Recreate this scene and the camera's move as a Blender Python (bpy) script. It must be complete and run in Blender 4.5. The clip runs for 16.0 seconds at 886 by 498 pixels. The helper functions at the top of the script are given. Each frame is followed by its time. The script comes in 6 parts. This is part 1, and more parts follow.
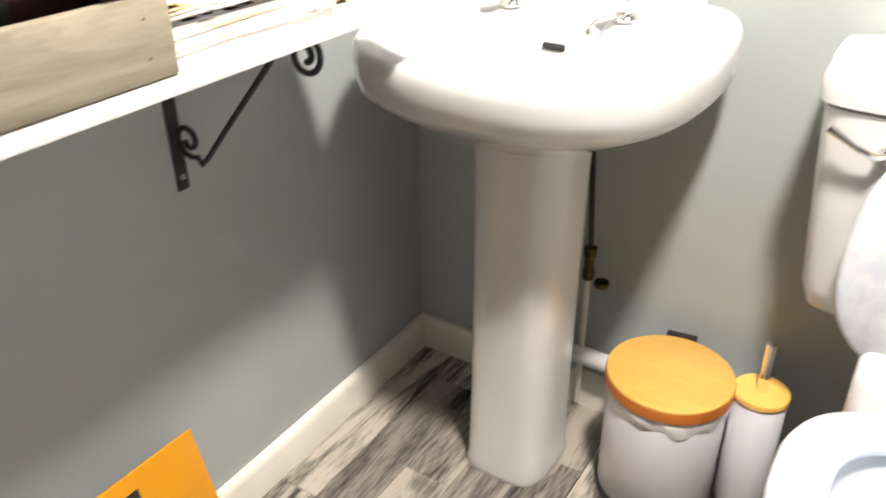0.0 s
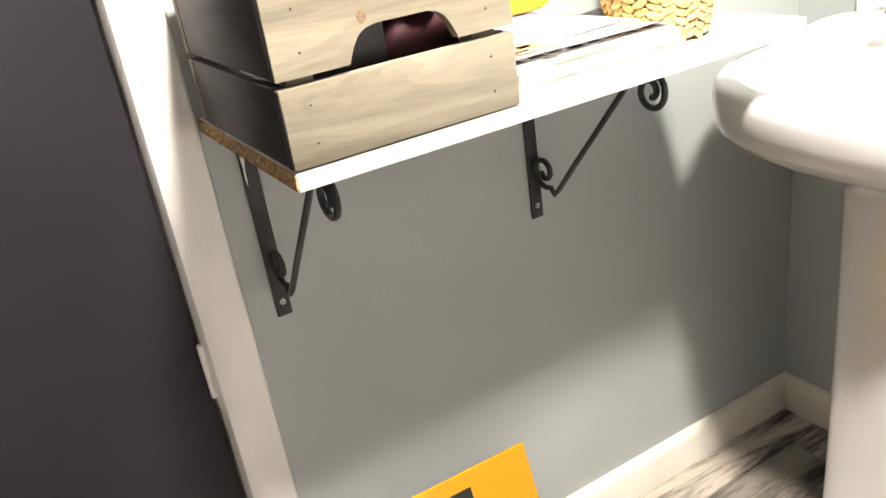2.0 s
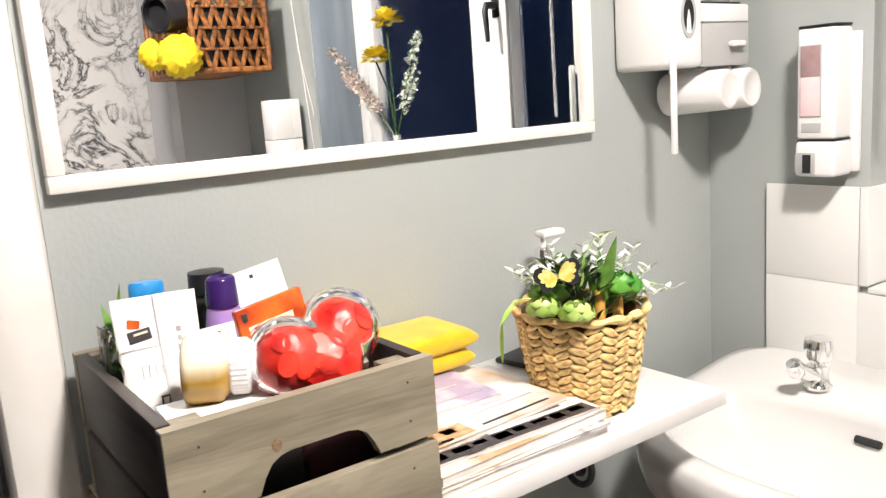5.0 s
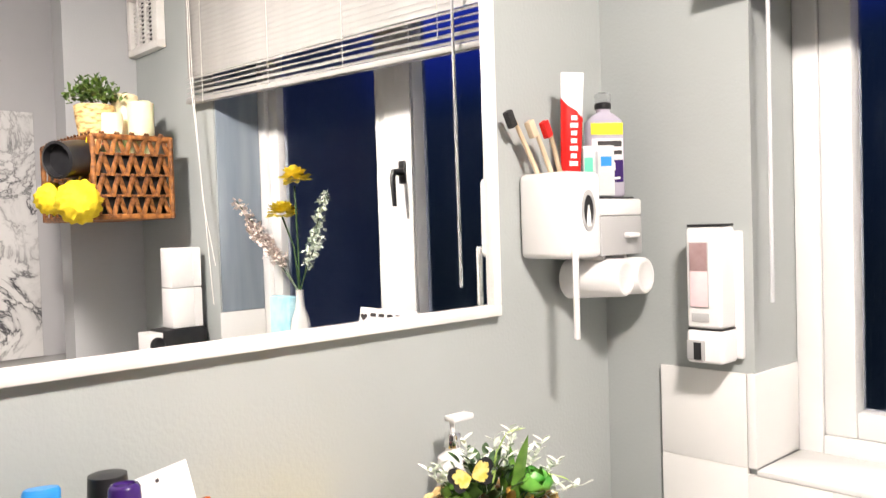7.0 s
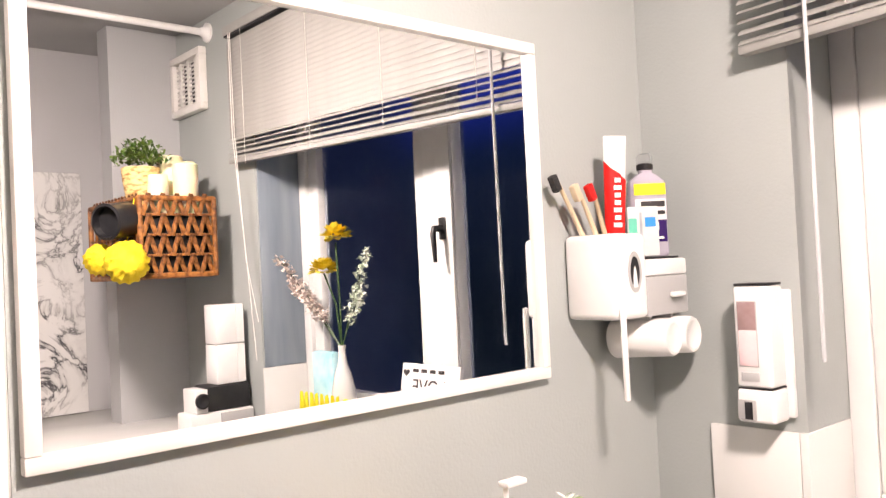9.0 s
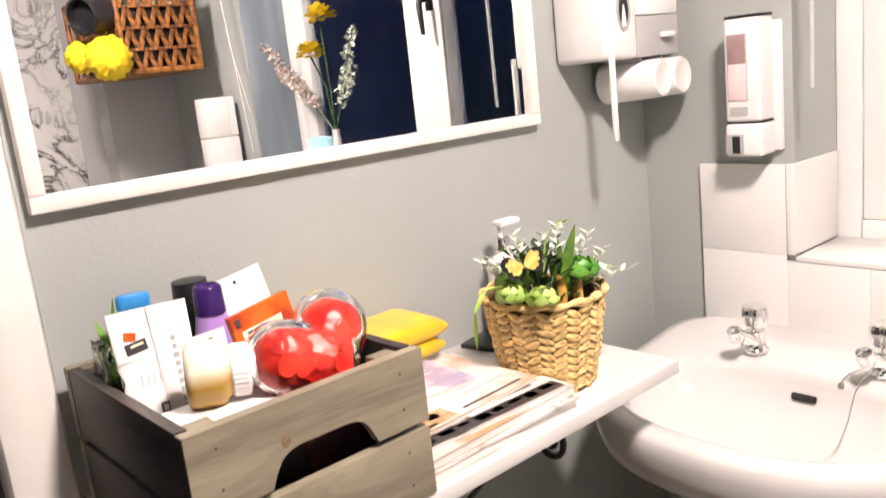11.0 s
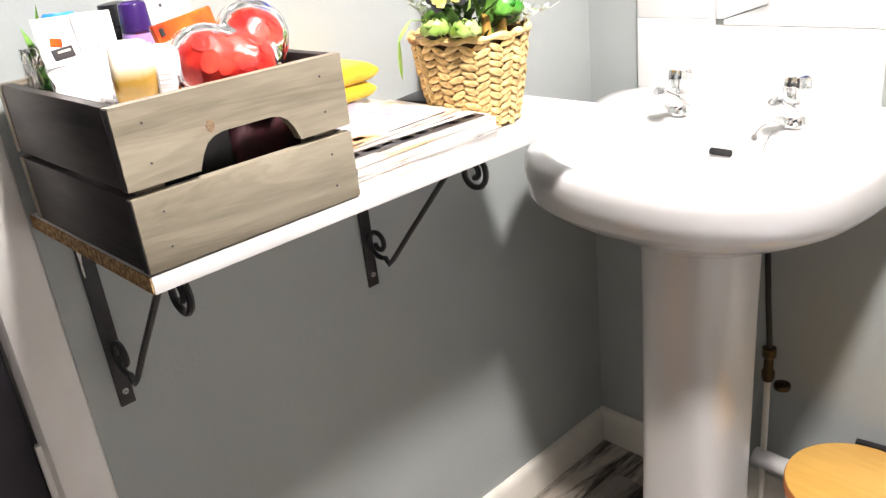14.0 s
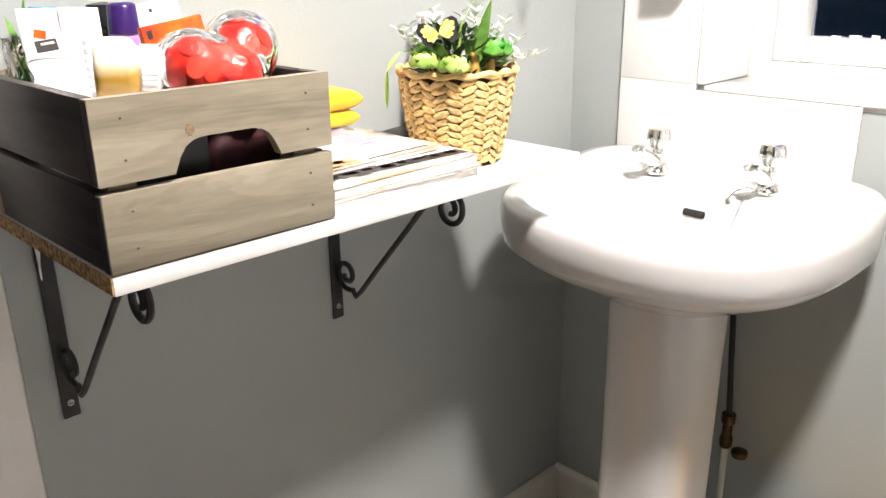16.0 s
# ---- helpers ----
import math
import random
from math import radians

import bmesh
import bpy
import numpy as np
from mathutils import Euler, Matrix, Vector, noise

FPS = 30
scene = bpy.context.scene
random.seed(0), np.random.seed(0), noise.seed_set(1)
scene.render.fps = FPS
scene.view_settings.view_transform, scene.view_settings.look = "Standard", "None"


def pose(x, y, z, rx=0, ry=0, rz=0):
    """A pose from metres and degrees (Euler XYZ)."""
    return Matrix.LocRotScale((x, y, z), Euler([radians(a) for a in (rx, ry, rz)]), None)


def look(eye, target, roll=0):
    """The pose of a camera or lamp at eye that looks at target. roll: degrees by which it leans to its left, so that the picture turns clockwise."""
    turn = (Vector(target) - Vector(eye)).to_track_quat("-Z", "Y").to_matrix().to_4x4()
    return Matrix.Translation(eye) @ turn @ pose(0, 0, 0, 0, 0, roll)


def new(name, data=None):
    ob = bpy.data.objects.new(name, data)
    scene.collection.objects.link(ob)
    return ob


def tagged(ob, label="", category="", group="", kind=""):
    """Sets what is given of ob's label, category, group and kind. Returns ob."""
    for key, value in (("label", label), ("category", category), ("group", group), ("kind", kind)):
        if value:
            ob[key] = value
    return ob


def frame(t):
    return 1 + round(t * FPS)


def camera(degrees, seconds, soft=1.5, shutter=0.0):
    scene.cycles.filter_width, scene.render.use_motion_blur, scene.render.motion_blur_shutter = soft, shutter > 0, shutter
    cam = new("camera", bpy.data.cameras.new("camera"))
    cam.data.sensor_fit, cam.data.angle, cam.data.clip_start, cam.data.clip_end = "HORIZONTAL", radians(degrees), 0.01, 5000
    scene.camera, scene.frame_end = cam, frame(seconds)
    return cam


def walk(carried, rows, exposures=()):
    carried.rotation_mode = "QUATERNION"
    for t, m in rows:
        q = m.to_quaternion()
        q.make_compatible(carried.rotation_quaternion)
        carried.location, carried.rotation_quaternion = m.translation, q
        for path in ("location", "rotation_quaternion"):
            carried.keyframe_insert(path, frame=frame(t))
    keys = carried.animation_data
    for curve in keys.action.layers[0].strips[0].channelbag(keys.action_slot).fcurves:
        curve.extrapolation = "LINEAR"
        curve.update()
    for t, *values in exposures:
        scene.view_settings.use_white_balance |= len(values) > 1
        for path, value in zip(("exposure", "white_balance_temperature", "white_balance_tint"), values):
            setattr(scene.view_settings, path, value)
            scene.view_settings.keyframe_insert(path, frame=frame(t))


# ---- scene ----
cam = camera(57.1, 16.0, soft=1.3, shutter=0.4)
PATH = [
    (0, (0.9, -1.32, 1.168), (-0.033, 0.144, 0.174), -0.5),
    (0.5, (0.926, -1.358, 1.136), (-0.159, -0.062, 0.067), -1.4),
    (0.6, (0.913, -1.35, 1.143), (-0.191, -0.09, 0.05), -1.6),
    (1, (0.92, -1.358, 1.141), (-0.389, -0.232, 0.132), -3.5),
    (1.5, (0.959, -1.327, 1.17), (-0.571, -0.375, 0.303), -7.0),
    (2, (0.978, -1.301, 1.157), (-0.638, -0.454, 0.338), -8.8),
    (2.5, (0.965, -1.287, 1.219), (-0.665, -0.302, 0.608), -4.0),
    (3, (0.958, -1.285, 1.25), (-0.729, -0.328, 0.762), -4.4),
    (3.5, (0.94, -1.286, 1.262), (-0.771, -0.357, 0.802), -4.5),
    (4, (0.927, -1.272, 1.274), (-0.748, -0.271, 0.835), -3.8),
    (4.5, (0.902, -1.249, 1.289), (-0.671, -0.074, 0.909), -3.7),
    (5, (0.9, -1.238, 1.322), (-0.702, -0.096, 0.96), -4.1),
    (5.2, (0.894, -1.22, 1.32), (-0.632, 0.029, 0.984), -4.6),
    (7.5, (0.89, -1.277, 1.431), (-0.556, 0.104, 1.44), -1.3),
    (8, (0.886, -1.291, 1.447), (-0.576, 0.071, 1.541), -1.9),
    (8.2, (0.884, -1.297, 1.447), (-0.606, 0.032, 1.551), -2.1),
    (10.5, (0.904, -1.299, 1.379), (-0.581, 0.016, 1.125), -6.2),
    (11, (0.907, -1.305, 1.349), (-0.58, -0.033, 0.933), -6.3),
    (11.5, (0.912, -1.312, 1.33), (-0.563, -0.05, 0.851), -5.5),
    (12, (0.932, -1.317, 1.301), (-0.514, -0.052, 0.745), -6.7),
    (12.5, (0.956, -1.328, 1.27), (-0.499, -0.126, 0.608), -6.5),
    (13, (0.964, -1.325, 1.247), (-0.435, -0.072, 0.561), -6.9),
    (13.5, (0.989, -1.331, 1.228), (-0.354, -0.07, 0.45), -6.9),
    (14, (0.999, -1.341, 1.223), (-0.377, -0.114, 0.447), -6.5),
    (14.5, (1.002, -1.346, 1.219), (-0.395, -0.111, 0.496), -7.0),
    (15, (1.002, -1.358, 1.21), (-0.426, -0.119, 0.56), -5.7),
    (15.5, (0.997, -1.357, 1.196), (-0.385, -0.073, 0.534), -1.8),
    (16, (0.991, -1.346, 1.197), (-0.354, -0.022, 0.537), -0.7),
]
walk(cam, [(t, look(eye, target, roll)) for t, eye, target, roll in PATH],
     exposures=[(0, 0.96, 6700, 8), (0.5, 1.38, 6500, 9), (1, 1.55, 6600, 8), (1.5, 1.76, 6650, 8), (2, 1.4, 6850, 9), (2.5, 0.72, 6500, 11), (3.5, 0.38, 6600, 14), (4.5, 0.16, 6700, 12), (5, 0.14, 6750, 11), (7.5, 0.26, 6950, 15),
     (8.2, 0.26, 7300, 22), (10.3, 0.12, 7300, 20), (11, 0.08, 7200, 20), (11.5, 0.08, 6750, 14), (12, 0.25, 6550, 13), (12.5, 0.42, 6750, 16), (13.5, 0.74, 6600, 13), (14.5, 0.76, 6350, 12), (16, 0.66, 6600, 11)])

# ---- world, lamp and exposure ----
world = bpy.data.worlds.new("night")
scene.world = world
world.use_nodes = True
world.node_tree.nodes["Background"].inputs[0].default_value = (0.012, 0.02, 0.06, 1)
world.node_tree.nodes["Background"].inputs[1].default_value = 0.5
LAMP = (0.95, -0.81, 2.135)
LAMP_STRENGTH = 465.0


# ---- materials ----
def mat(name, color, rough=0.5, metal=0.0, color2=None, scale=8.0, detail=4.0, bump=0.0, bump_scale=60.0, stretch=(1, 1, 1),
        trans=0.0, coat=0.0, spread=(0.35, 0.65), ior=1.45, sss=0.0, rough2=None, island=0.0, sheen=0.0):
    """A surface with two tones from large noise, fine grain in the tone, and a fine relief."""
    m = bpy.data.materials.new(name)
    m.use_nodes = True
    nt = m.node_tree
    b = nt.nodes["Principled BSDF"]
    b.inputs["Base Color"].default_value = (*color, 1)
    b.inputs["Roughness"].default_value = rough
    b.inputs["Metallic"].default_value = metal
    b.inputs["IOR"].default_value = ior
    b.inputs["Transmission Weight"].default_value = trans
    b.inputs["Coat Weight"].default_value = coat
    b.inputs["Sheen Weight"].default_value = sheen
    if sss:
        b.inputs["Subsurface Weight"].default_value = sss
        b.inputs["Subsurface Scale"].default_value = 0.01
    tex = nt.nodes.new("ShaderNodeTexCoord")
    mp = nt.nodes.new("ShaderNodeMapping")
    mp.inputs["Scale"].default_value = stretch
    nt.links.new(tex.outputs["Object"], mp.inputs["Vector"])
    if color2 is not None:
        n = nt.nodes.new("ShaderNodeTexNoise")
        n.inputs["Scale"].default_value = scale
        n.inputs["Detail"].default_value = detail
        nt.links.new(mp.outputs[0], n.inputs["Vector"])
        r = nt.nodes.new("ShaderNodeValToRGB")
        r.color_ramp.elements[0].position, r.color_ramp.elements[1].position = spread
        r.color_ramp.elements[0].color, r.color_ramp.elements[1].color = (*color, 1), (*color2, 1)
        nt.links.new(n.outputs["Fac"], r.inputs["Fac"])
        out = r.outputs["Color"]
        if island:
            g = nt.nodes.new("ShaderNodeNewGeometry")
            o = nt.nodes.new("ShaderNodeObjectInfo")
            add = nt.nodes.new("ShaderNodeMath")
            add.operation = "ADD"
            nt.links.new(g.outputs["Random Per Island"], add.inputs[0])
            nt.links.new(o.outputs["Random"], add.inputs[1])
            rng = nt.nodes.new("ShaderNodeMapRange")
            rng.inputs["From Max"].default_value = 2
            rng.inputs["To Min"].default_value = 1 - island
            rng.inputs["To Max"].default_value = 1 + island
            nt.links.new(add.outputs[0], rng.inputs["Value"])
            hs = nt.nodes.new("ShaderNodeHueSaturation")
            nt.links.new(out, hs.inputs["Color"])
            nt.links.new(rng.outputs[0], hs.inputs["Value"])
            out = hs.outputs["Color"]
        nt.links.new(out, b.inputs["Base Color"])
        if rough2 is not None:
            rr = nt.nodes.new("ShaderNodeMapRange")
            rr.inputs["To Min"].default_value, rr.inputs["To Max"].default_value = rough, rough2
            nt.links.new(n.outputs["Fac"], rr.inputs["Value"])
            nt.links.new(rr.outputs[0], b.inputs["Roughness"])
    if bump:
        n2 = nt.nodes.new("ShaderNodeTexNoise")
        n2.inputs["Scale"].default_value = bump_scale
        n2.inputs["Detail"].default_value = 3
        nt.links.new(mp.outputs[0], n2.inputs["Vector"])
        bp = nt.nodes.new("ShaderNodeBump")
        bp.inputs["Strength"].default_value = bump
        bp.inputs["Distance"].default_value = 0.002
        nt.links.new(n2.outputs["Fac"], bp.inputs["Height"])
        nt.links.new(bp.outputs[0], b.inputs["Normal"])
    return m


def grain_mat(name, dark, light, axis, rough=0.55, ring_scale=9.0, coat=0.0, island=0.15, sharp=(0.3, 0.7), knots=0.0, scale=1.0, fine=0.3, rings=0.0, along=0.12):
    """Wood with long grain along one axis (0 x, 1 y, 2 z), large tone and fine streaks."""
    m = bpy.data.materials.new(name)
    m.use_nodes = True
    nt = m.node_tree
    b = nt.nodes["Principled BSDF"]
    b.inputs["Roughness"].default_value = rough
    b.inputs["Coat Weight"].default_value = coat
    tex = nt.nodes.new("ShaderNodeTexCoord")
    oi = nt.nodes.new("ShaderNodeObjectInfo")
    geo = nt.nodes.new("ShaderNodeNewGeometry")
    add = nt.nodes.new("ShaderNodeVectorMath")
    add.operation = "ADD"
    mul = nt.nodes.new("ShaderNodeVectorMath")
    mul.operation = "SCALE"
    mul.inputs[0].default_value = (7.3, 5.1, 9.7)
    nt.links.new(oi.outputs["Random"], mul.inputs["Scale"])
    nt.links.new(tex.outputs["Object"], add.inputs[0])
    nt.links.new(mul.outputs[0], add.inputs[1])
    mp = nt.nodes.new("ShaderNodeMapping")
    s = [scale, scale, scale]
    s[axis] = along * scale
    mp.inputs["Scale"].default_value = s
    nt.links.new(add.outputs[0], mp.inputs["Vector"])
    n1 = nt.nodes.new("ShaderNodeTexNoise")
    n1.inputs["Scale"].default_value, n1.inputs["Detail"].default_value = ring_scale, 6
    n1.inputs["Distortion"].default_value = 1.2 + knots
    n2 = nt.nodes.new("ShaderNodeTexNoise")
    n2.inputs["Scale"].default_value, n2.inputs["Detail"].default_value = ring_scale * 14, 4
    for n in (n1, n2):
        nt.links.new(mp.outputs[0], n.inputs["Vector"])
    mix = nt.nodes.new("ShaderNodeMath")
    mix.operation = "MULTIPLY_ADD"
    mix.inputs[1].default_value = fine
    nt.links.new(n2.outputs["Fac"], mix.inputs[0])
    sub = nt.nodes.new("ShaderNodeMath")
    sub.operation = "MULTIPLY_ADD"
    sub.inputs[1].default_value, sub.inputs[2].default_value = 1.0, -fine / 2
    nt.links.new(n1.outputs["Fac"], sub.inputs[0])
    nt.links.new(sub.outputs[0], mix.inputs[2])
    r = nt.nodes.new("ShaderNodeValToRGB")
    r.color_ramp.elements[0].position, r.color_ramp.elements[1].position = sharp
    r.color_ramp.elements[0].color, r.color_ramp.elements[1].color = (*dark, 1), (*light, 1)
    fac = mix.outputs[0]
    if rings:
        w1 = nt.nodes.new("ShaderNodeMath")
        w1.operation = "MULTIPLY"
        w1.inputs[1].default_value = 75.0
        nt.links.new(n1.outputs["Fac"], w1.inputs[0])
        w2 = nt.nodes.new("ShaderNodeMath")
        w2.operation = "SINE"
        nt.links.new(w1.outputs[0], w2.inputs[0])
        w3 = nt.nodes.new("ShaderNodeMath")
        w3.operation = "MULTIPLY_ADD"
        w3.inputs[1].default_value = rings
        nt.links.new(w2.outputs[0], w3.inputs[0])
        nt.links.new(mix.outputs[0], w3.inputs[2])
        fac = w3.outputs[0]
    nt.links.new(fac, r.inputs["Fac"])
    hs = nt.nodes.new("ShaderNodeHueSaturation")
    rng = nt.nodes.new("ShaderNodeMapRange")
    rng.inputs["To Min"].default_value, rng.inputs["To Max"].default_value = 1 - island, 1 + island
    nt.links.new(oi.outputs["Random"], rng.inputs["Value"])
    nt.links.new(rng.outputs[0], hs.inputs["Value"])
    nt.links.new(r.outputs["Color"], hs.inputs["Color"])
    nt.links.new(hs.outputs["Color"], b.inputs["Base Color"])
    bp = nt.nodes.new("ShaderNodeBump")
    bp.inputs["Strength"].default_value, bp.inputs["Distance"].default_value = 0.25, 0.001
    nt.links.new(n2.outputs["Fac"], bp.inputs["Height"])
    nt.links.new(bp.outputs[0], b.inputs["Normal"])
    return m


def marble_mat(name):
    m = bpy.data.materials.new(name)
    m.use_nodes = True
    nt = m.node_tree
    b = nt.nodes["Principled BSDF"]
    b.inputs["Roughness"].default_value = 0.2
    tex = nt.nodes.new("ShaderNodeTexCoord")
    n = nt.nodes.new("ShaderNodeTexNoise")
    n.inputs["Scale"].default_value, n.inputs["Detail"].default_value, n.inputs["Distortion"].default_value = 4.2, 9, 2.2
    n.inputs["Roughness"].default_value = 0.62
    nt.links.new(tex.outputs["Object"], n.inputs["Vector"])
    r = nt.nodes.new("ShaderNodeValToRGB")
    r.color_ramp.elements[0].position, r.color_ramp.elements[0].color = 0.0, (0.0, 0.0, 0.0, 1)
    r.color_ramp.elements[1].position, r.color_ramp.elements[1].color = 1.0, (0.0, 0.0, 0.0, 1)
    for pos, c in ((0.44, 0.0), (0.478, 0.45), (0.492, 1.0), (0.505, 1.0), (0.52, 0.4), (0.56, 0.12), (0.64, 0.0)):
        e = r.color_ramp.elements.new(pos)
        e.color = (c, c, c, 1)
    nt.links.new(n.outputs["Fac"], r.inputs["Fac"])
    n2 = nt.nodes.new("ShaderNodeTexNoise")
    n2.inputs["Scale"].default_value, n2.inputs["Detail"].default_value = 3.0, 3
    nt.links.new(tex.outputs["Object"], n2.inputs["Vector"])
    rng = nt.nodes.new("ShaderNodeMapRange")
    rng.inputs["From Min"].default_value, rng.inputs["From Max"].default_value = 0.32, 0.5
    nt.links.new(n2.outputs["Fac"], rng.inputs["Value"])
    mul = nt.nodes.new("ShaderNodeMath")
    mul.operation = "MULTIPLY"
    nt.links.new(r.outputs["Color"], mul.inputs[0])
    nt.links.new(rng.outputs[0], mul.inputs[1])
    tone = nt.nodes.new("ShaderNodeValToRGB")
    tone.color_ramp.elements[0].color, tone.color_ramp.elements[1].color = (0.82, 0.81, 0.80, 1), (0.10, 0.10, 0.11, 1)
    nt.links.new(mul.outputs[0], tone.inputs["Fac"])
    nt.links.new(tone.outputs["Color"], b.inputs["Base Color"])
    return m


def glow(name, color, strength):
    m = bpy.data.materials.new(name)
    m.use_nodes = True
    b = m.node_tree.nodes["Principled BSDF"]
    b.inputs["Base Color"].default_value = (0.8, 0.8, 0.8, 1)
    b.inputs["Emission Color"].default_value = (*color, 1)
    b.inputs["Emission Strength"].default_value = strength
    return m


def night_mat(name, z0, z1):
    """Dusk beyond the panes: near black below, deep blue above."""
    m = bpy.data.materials.new(name)
    m.use_nodes = True
    nt = m.node_tree
    nt.nodes.remove(nt.nodes["Principled BSDF"])
    tex = nt.nodes.new("ShaderNodeTexCoord")
    sep = nt.nodes.new("ShaderNodeSeparateXYZ")
    nt.links.new(tex.outputs["Object"], sep.inputs[0])
    rng = nt.nodes.new("ShaderNodeMapRange")
    rng.inputs["From Min"].default_value, rng.inputs["From Max"].default_value = z0, z1
    nt.links.new(sep.outputs["Z"], rng.inputs["Value"])
    r = nt.nodes.new("ShaderNodeValToRGB")
    r.color_ramp.elements[0].position, r.color_ramp.elements[0].color = 0.0, (0.003, 0.006, 0.012, 1)
    r.color_ramp.elements[1].position, r.color_ramp.elements[1].color = 1.0, (0.012, 0.03, 0.42, 1)
    e = r.color_ramp.elements.new(0.55)
    e.color = (0.004, 0.01, 0.03, 1)
    nt.links.new(rng.outputs[0], r.inputs["Fac"])
    em = nt.nodes.new("ShaderNodeEmission")
    nt.links.new(r.outputs["Color"], em.inputs["Color"])
    nt.links.new(em.outputs[0], nt.nodes["Material Output"].inputs["Surface"])
    return m


PAINT = mat("grey_paint", (0.366, 0.396, 0.388), 0.55, color2=(0.399, 0.428, 0.420), scale=2.0, bump=0.25, bump_scale=160)
PAINT_NIB = mat("pale_grey_paint", (0.42, 0.43, 0.44), 0.5, color2=(0.45, 0.46, 0.47), scale=2.0, bump=0.2, bump_scale=160)
# dark tone for the unseen south wall, chosen to keep fill light low
BOUNCEDARK = mat("bounce_damping_dark", (0.045, 0.044, 0.047), 0.6, color2=(0.058, 0.056, 0.059), scale=2.0, bump=0.2, bump_scale=160)
# mid grey instead of white, so the ceiling bounces less light into shadows
CEIL = mat("ceiling_toned_down", (0.36, 0.36, 0.36), 0.8, color2=(0.40, 0.40, 0.40), scale=3, bump=0.3, bump_scale=120)
TRIM = mat("white_gloss", (0.74, 0.72, 0.68), 0.3, color2=(0.84, 0.82, 0.79), scale=5, bump=0.15, bump_scale=40, rough2=0.45)
SKIRT = mat("cream_gloss", (0.72, 0.69, 0.60), 0.32, color2=(0.83, 0.80, 0.72), scale=7, bump=0.15, bump_scale=50)
DOORDARK = mat("dark_door_paint", (0.013, 0.012, 0.016), 0.5, ior=1.33, color2=(0.02, 0.018, 0.023), scale=3, bump=0.12, bump_scale=90)
CERAMIC = mat("white_ceramic", (0.64, 0.632, 0.62), 0.10, color2=(0.68, 0.675, 0.66), scale=3, coat=0.5)
TILE = mat("white_tile", (0.72, 0.718, 0.70), 0.12, color2=(0.77, 0.768, 0.75), scale=2.5, bump=0.05, bump_scale=20, island=0.02)
GROUT = mat("grout", (0.58, 0.57, 0.55), 0.9, color2=(0.68, 0.67, 0.64), scale=30)
UPVC = mat("white_window_frame", (0.74, 0.75, 0.74), 0.28, color2=(0.82, 0.82, 0.81), scale=4)
BLINDM = mat("blind_slat", (0.29, 0.285, 0.27), 0.45, color2=(0.34, 0.335, 0.32), scale=6)
CORD = mat("blind_cord", (0.75, 0.74, 0.7), 0.8, color2=(0.6, 0.58, 0.55), scale=200)
MIRROR = mat("mirror_silver", (0.93, 0.94, 0.94), 0.0, metal=1.0)
GLASS = mat("pane_glass", (0.8, 0.85, 0.95), 0.28, trans=1.0, ior=1.1, bump=0.4, bump_scale=30, stretch=(4, 1, 0.3))
CLEAR = mat("clear_plastic", (0.97, 0.97, 0.98), 0.03, trans=1.0, ior=1.08)
NIGHT = night_mat("night_sky", 0.9, 4.6)
IRON = mat("black_iron", (0.018, 0.019, 0.021), 0.42, color2=(0.035, 0.035, 0.036), scale=40, bump=0.3, bump_scale=150)
SCREW = mat("screw_steel", (0.5, 0.49, 0.47), 0.35, metal=0.9, color2=(0.35, 0.34, 0.32), scale=300)
CHROME = mat("chrome", (0.88, 0.88, 0.87), 0.09, metal=1.0)
BRASS = mat("old_brass", (0.12, 0.09, 0.05), 0.4, metal=1.0, color2=(0.07, 0.05, 0.03), scale=60)
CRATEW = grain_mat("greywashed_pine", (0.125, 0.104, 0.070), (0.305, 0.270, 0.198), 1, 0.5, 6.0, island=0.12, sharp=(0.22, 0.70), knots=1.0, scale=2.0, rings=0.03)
# same pine, darkened: shade on the crate's unlit sides and base put into colour
CRATESHADE = grain_mat("pine_side_shaded", (0.010, 0.008, 0.0075), (0.05, 0.041, 0.036), 0, 0.55, 7.0, island=0.12, sharp=(0.25, 0.65), knots=1.5, scale=2.0)
CRATEIN = grain_mat("dark_crate_pine", (0.012, 0.01, 0.009), (0.035, 0.03, 0.027), 2, 0.6, 7.0)
MELAMINE = mat("white_melamine", (0.65, 0.642, 0.625), 0.3, color2=(0.69, 0.685, 0.67), scale=3, bump=0.05, bump_scale=90)
CHIP = mat("raw_chipboard", (0.22, 0.12, 0.045), 0.9, color2=(0.56, 0.37, 0.17), scale=170, detail=3, bump=0.8, bump_scale=220, spread=(0.4, 0.6))
BAMBOO = grain_mat("bamboo", (0.62, 0.33, 0.06), (0.82, 0.50, 0.13), 0, 0.35, 7.0, coat=0.2, sharp=(0.25, 0.7))
BAMBOOEDGE = grain_mat("bamboo_edge", (0.42, 0.105, 0.010), (0.60, 0.19, 0.03), 0, 0.4, 9.0)
BINW = mat("white_enamel", (0.66, 0.65, 0.69), 0.25, color2=(0.74, 0.73, 0.76), scale=3, coat=0.2)
BLACKP = mat("black_plastic", (0.012, 0.012, 0.014), 0.35, color2=(0.02, 0.02, 0.022), scale=30)
WHITEP = mat("white_plastic", (0.78, 0.77, 0.76), 0.28, color2=(0.82, 0.815, 0.81), scale=5)
GREYP = mat("grey_plastic", (0.42, 0.42, 0.42), 0.35, color2=(0.46, 0.46, 0.46), scale=6)
PINK = mat("pink_soap", (0.80, 0.56, 0.58), 0.2, color2=(0.85, 0.65, 0.66), scale=30)
TANKREFLECT = mat("tank_dark_reflection", (0.30, 0.19, 0.19), 0.25, color2=(0.38, 0.26, 0.26), scale=30)
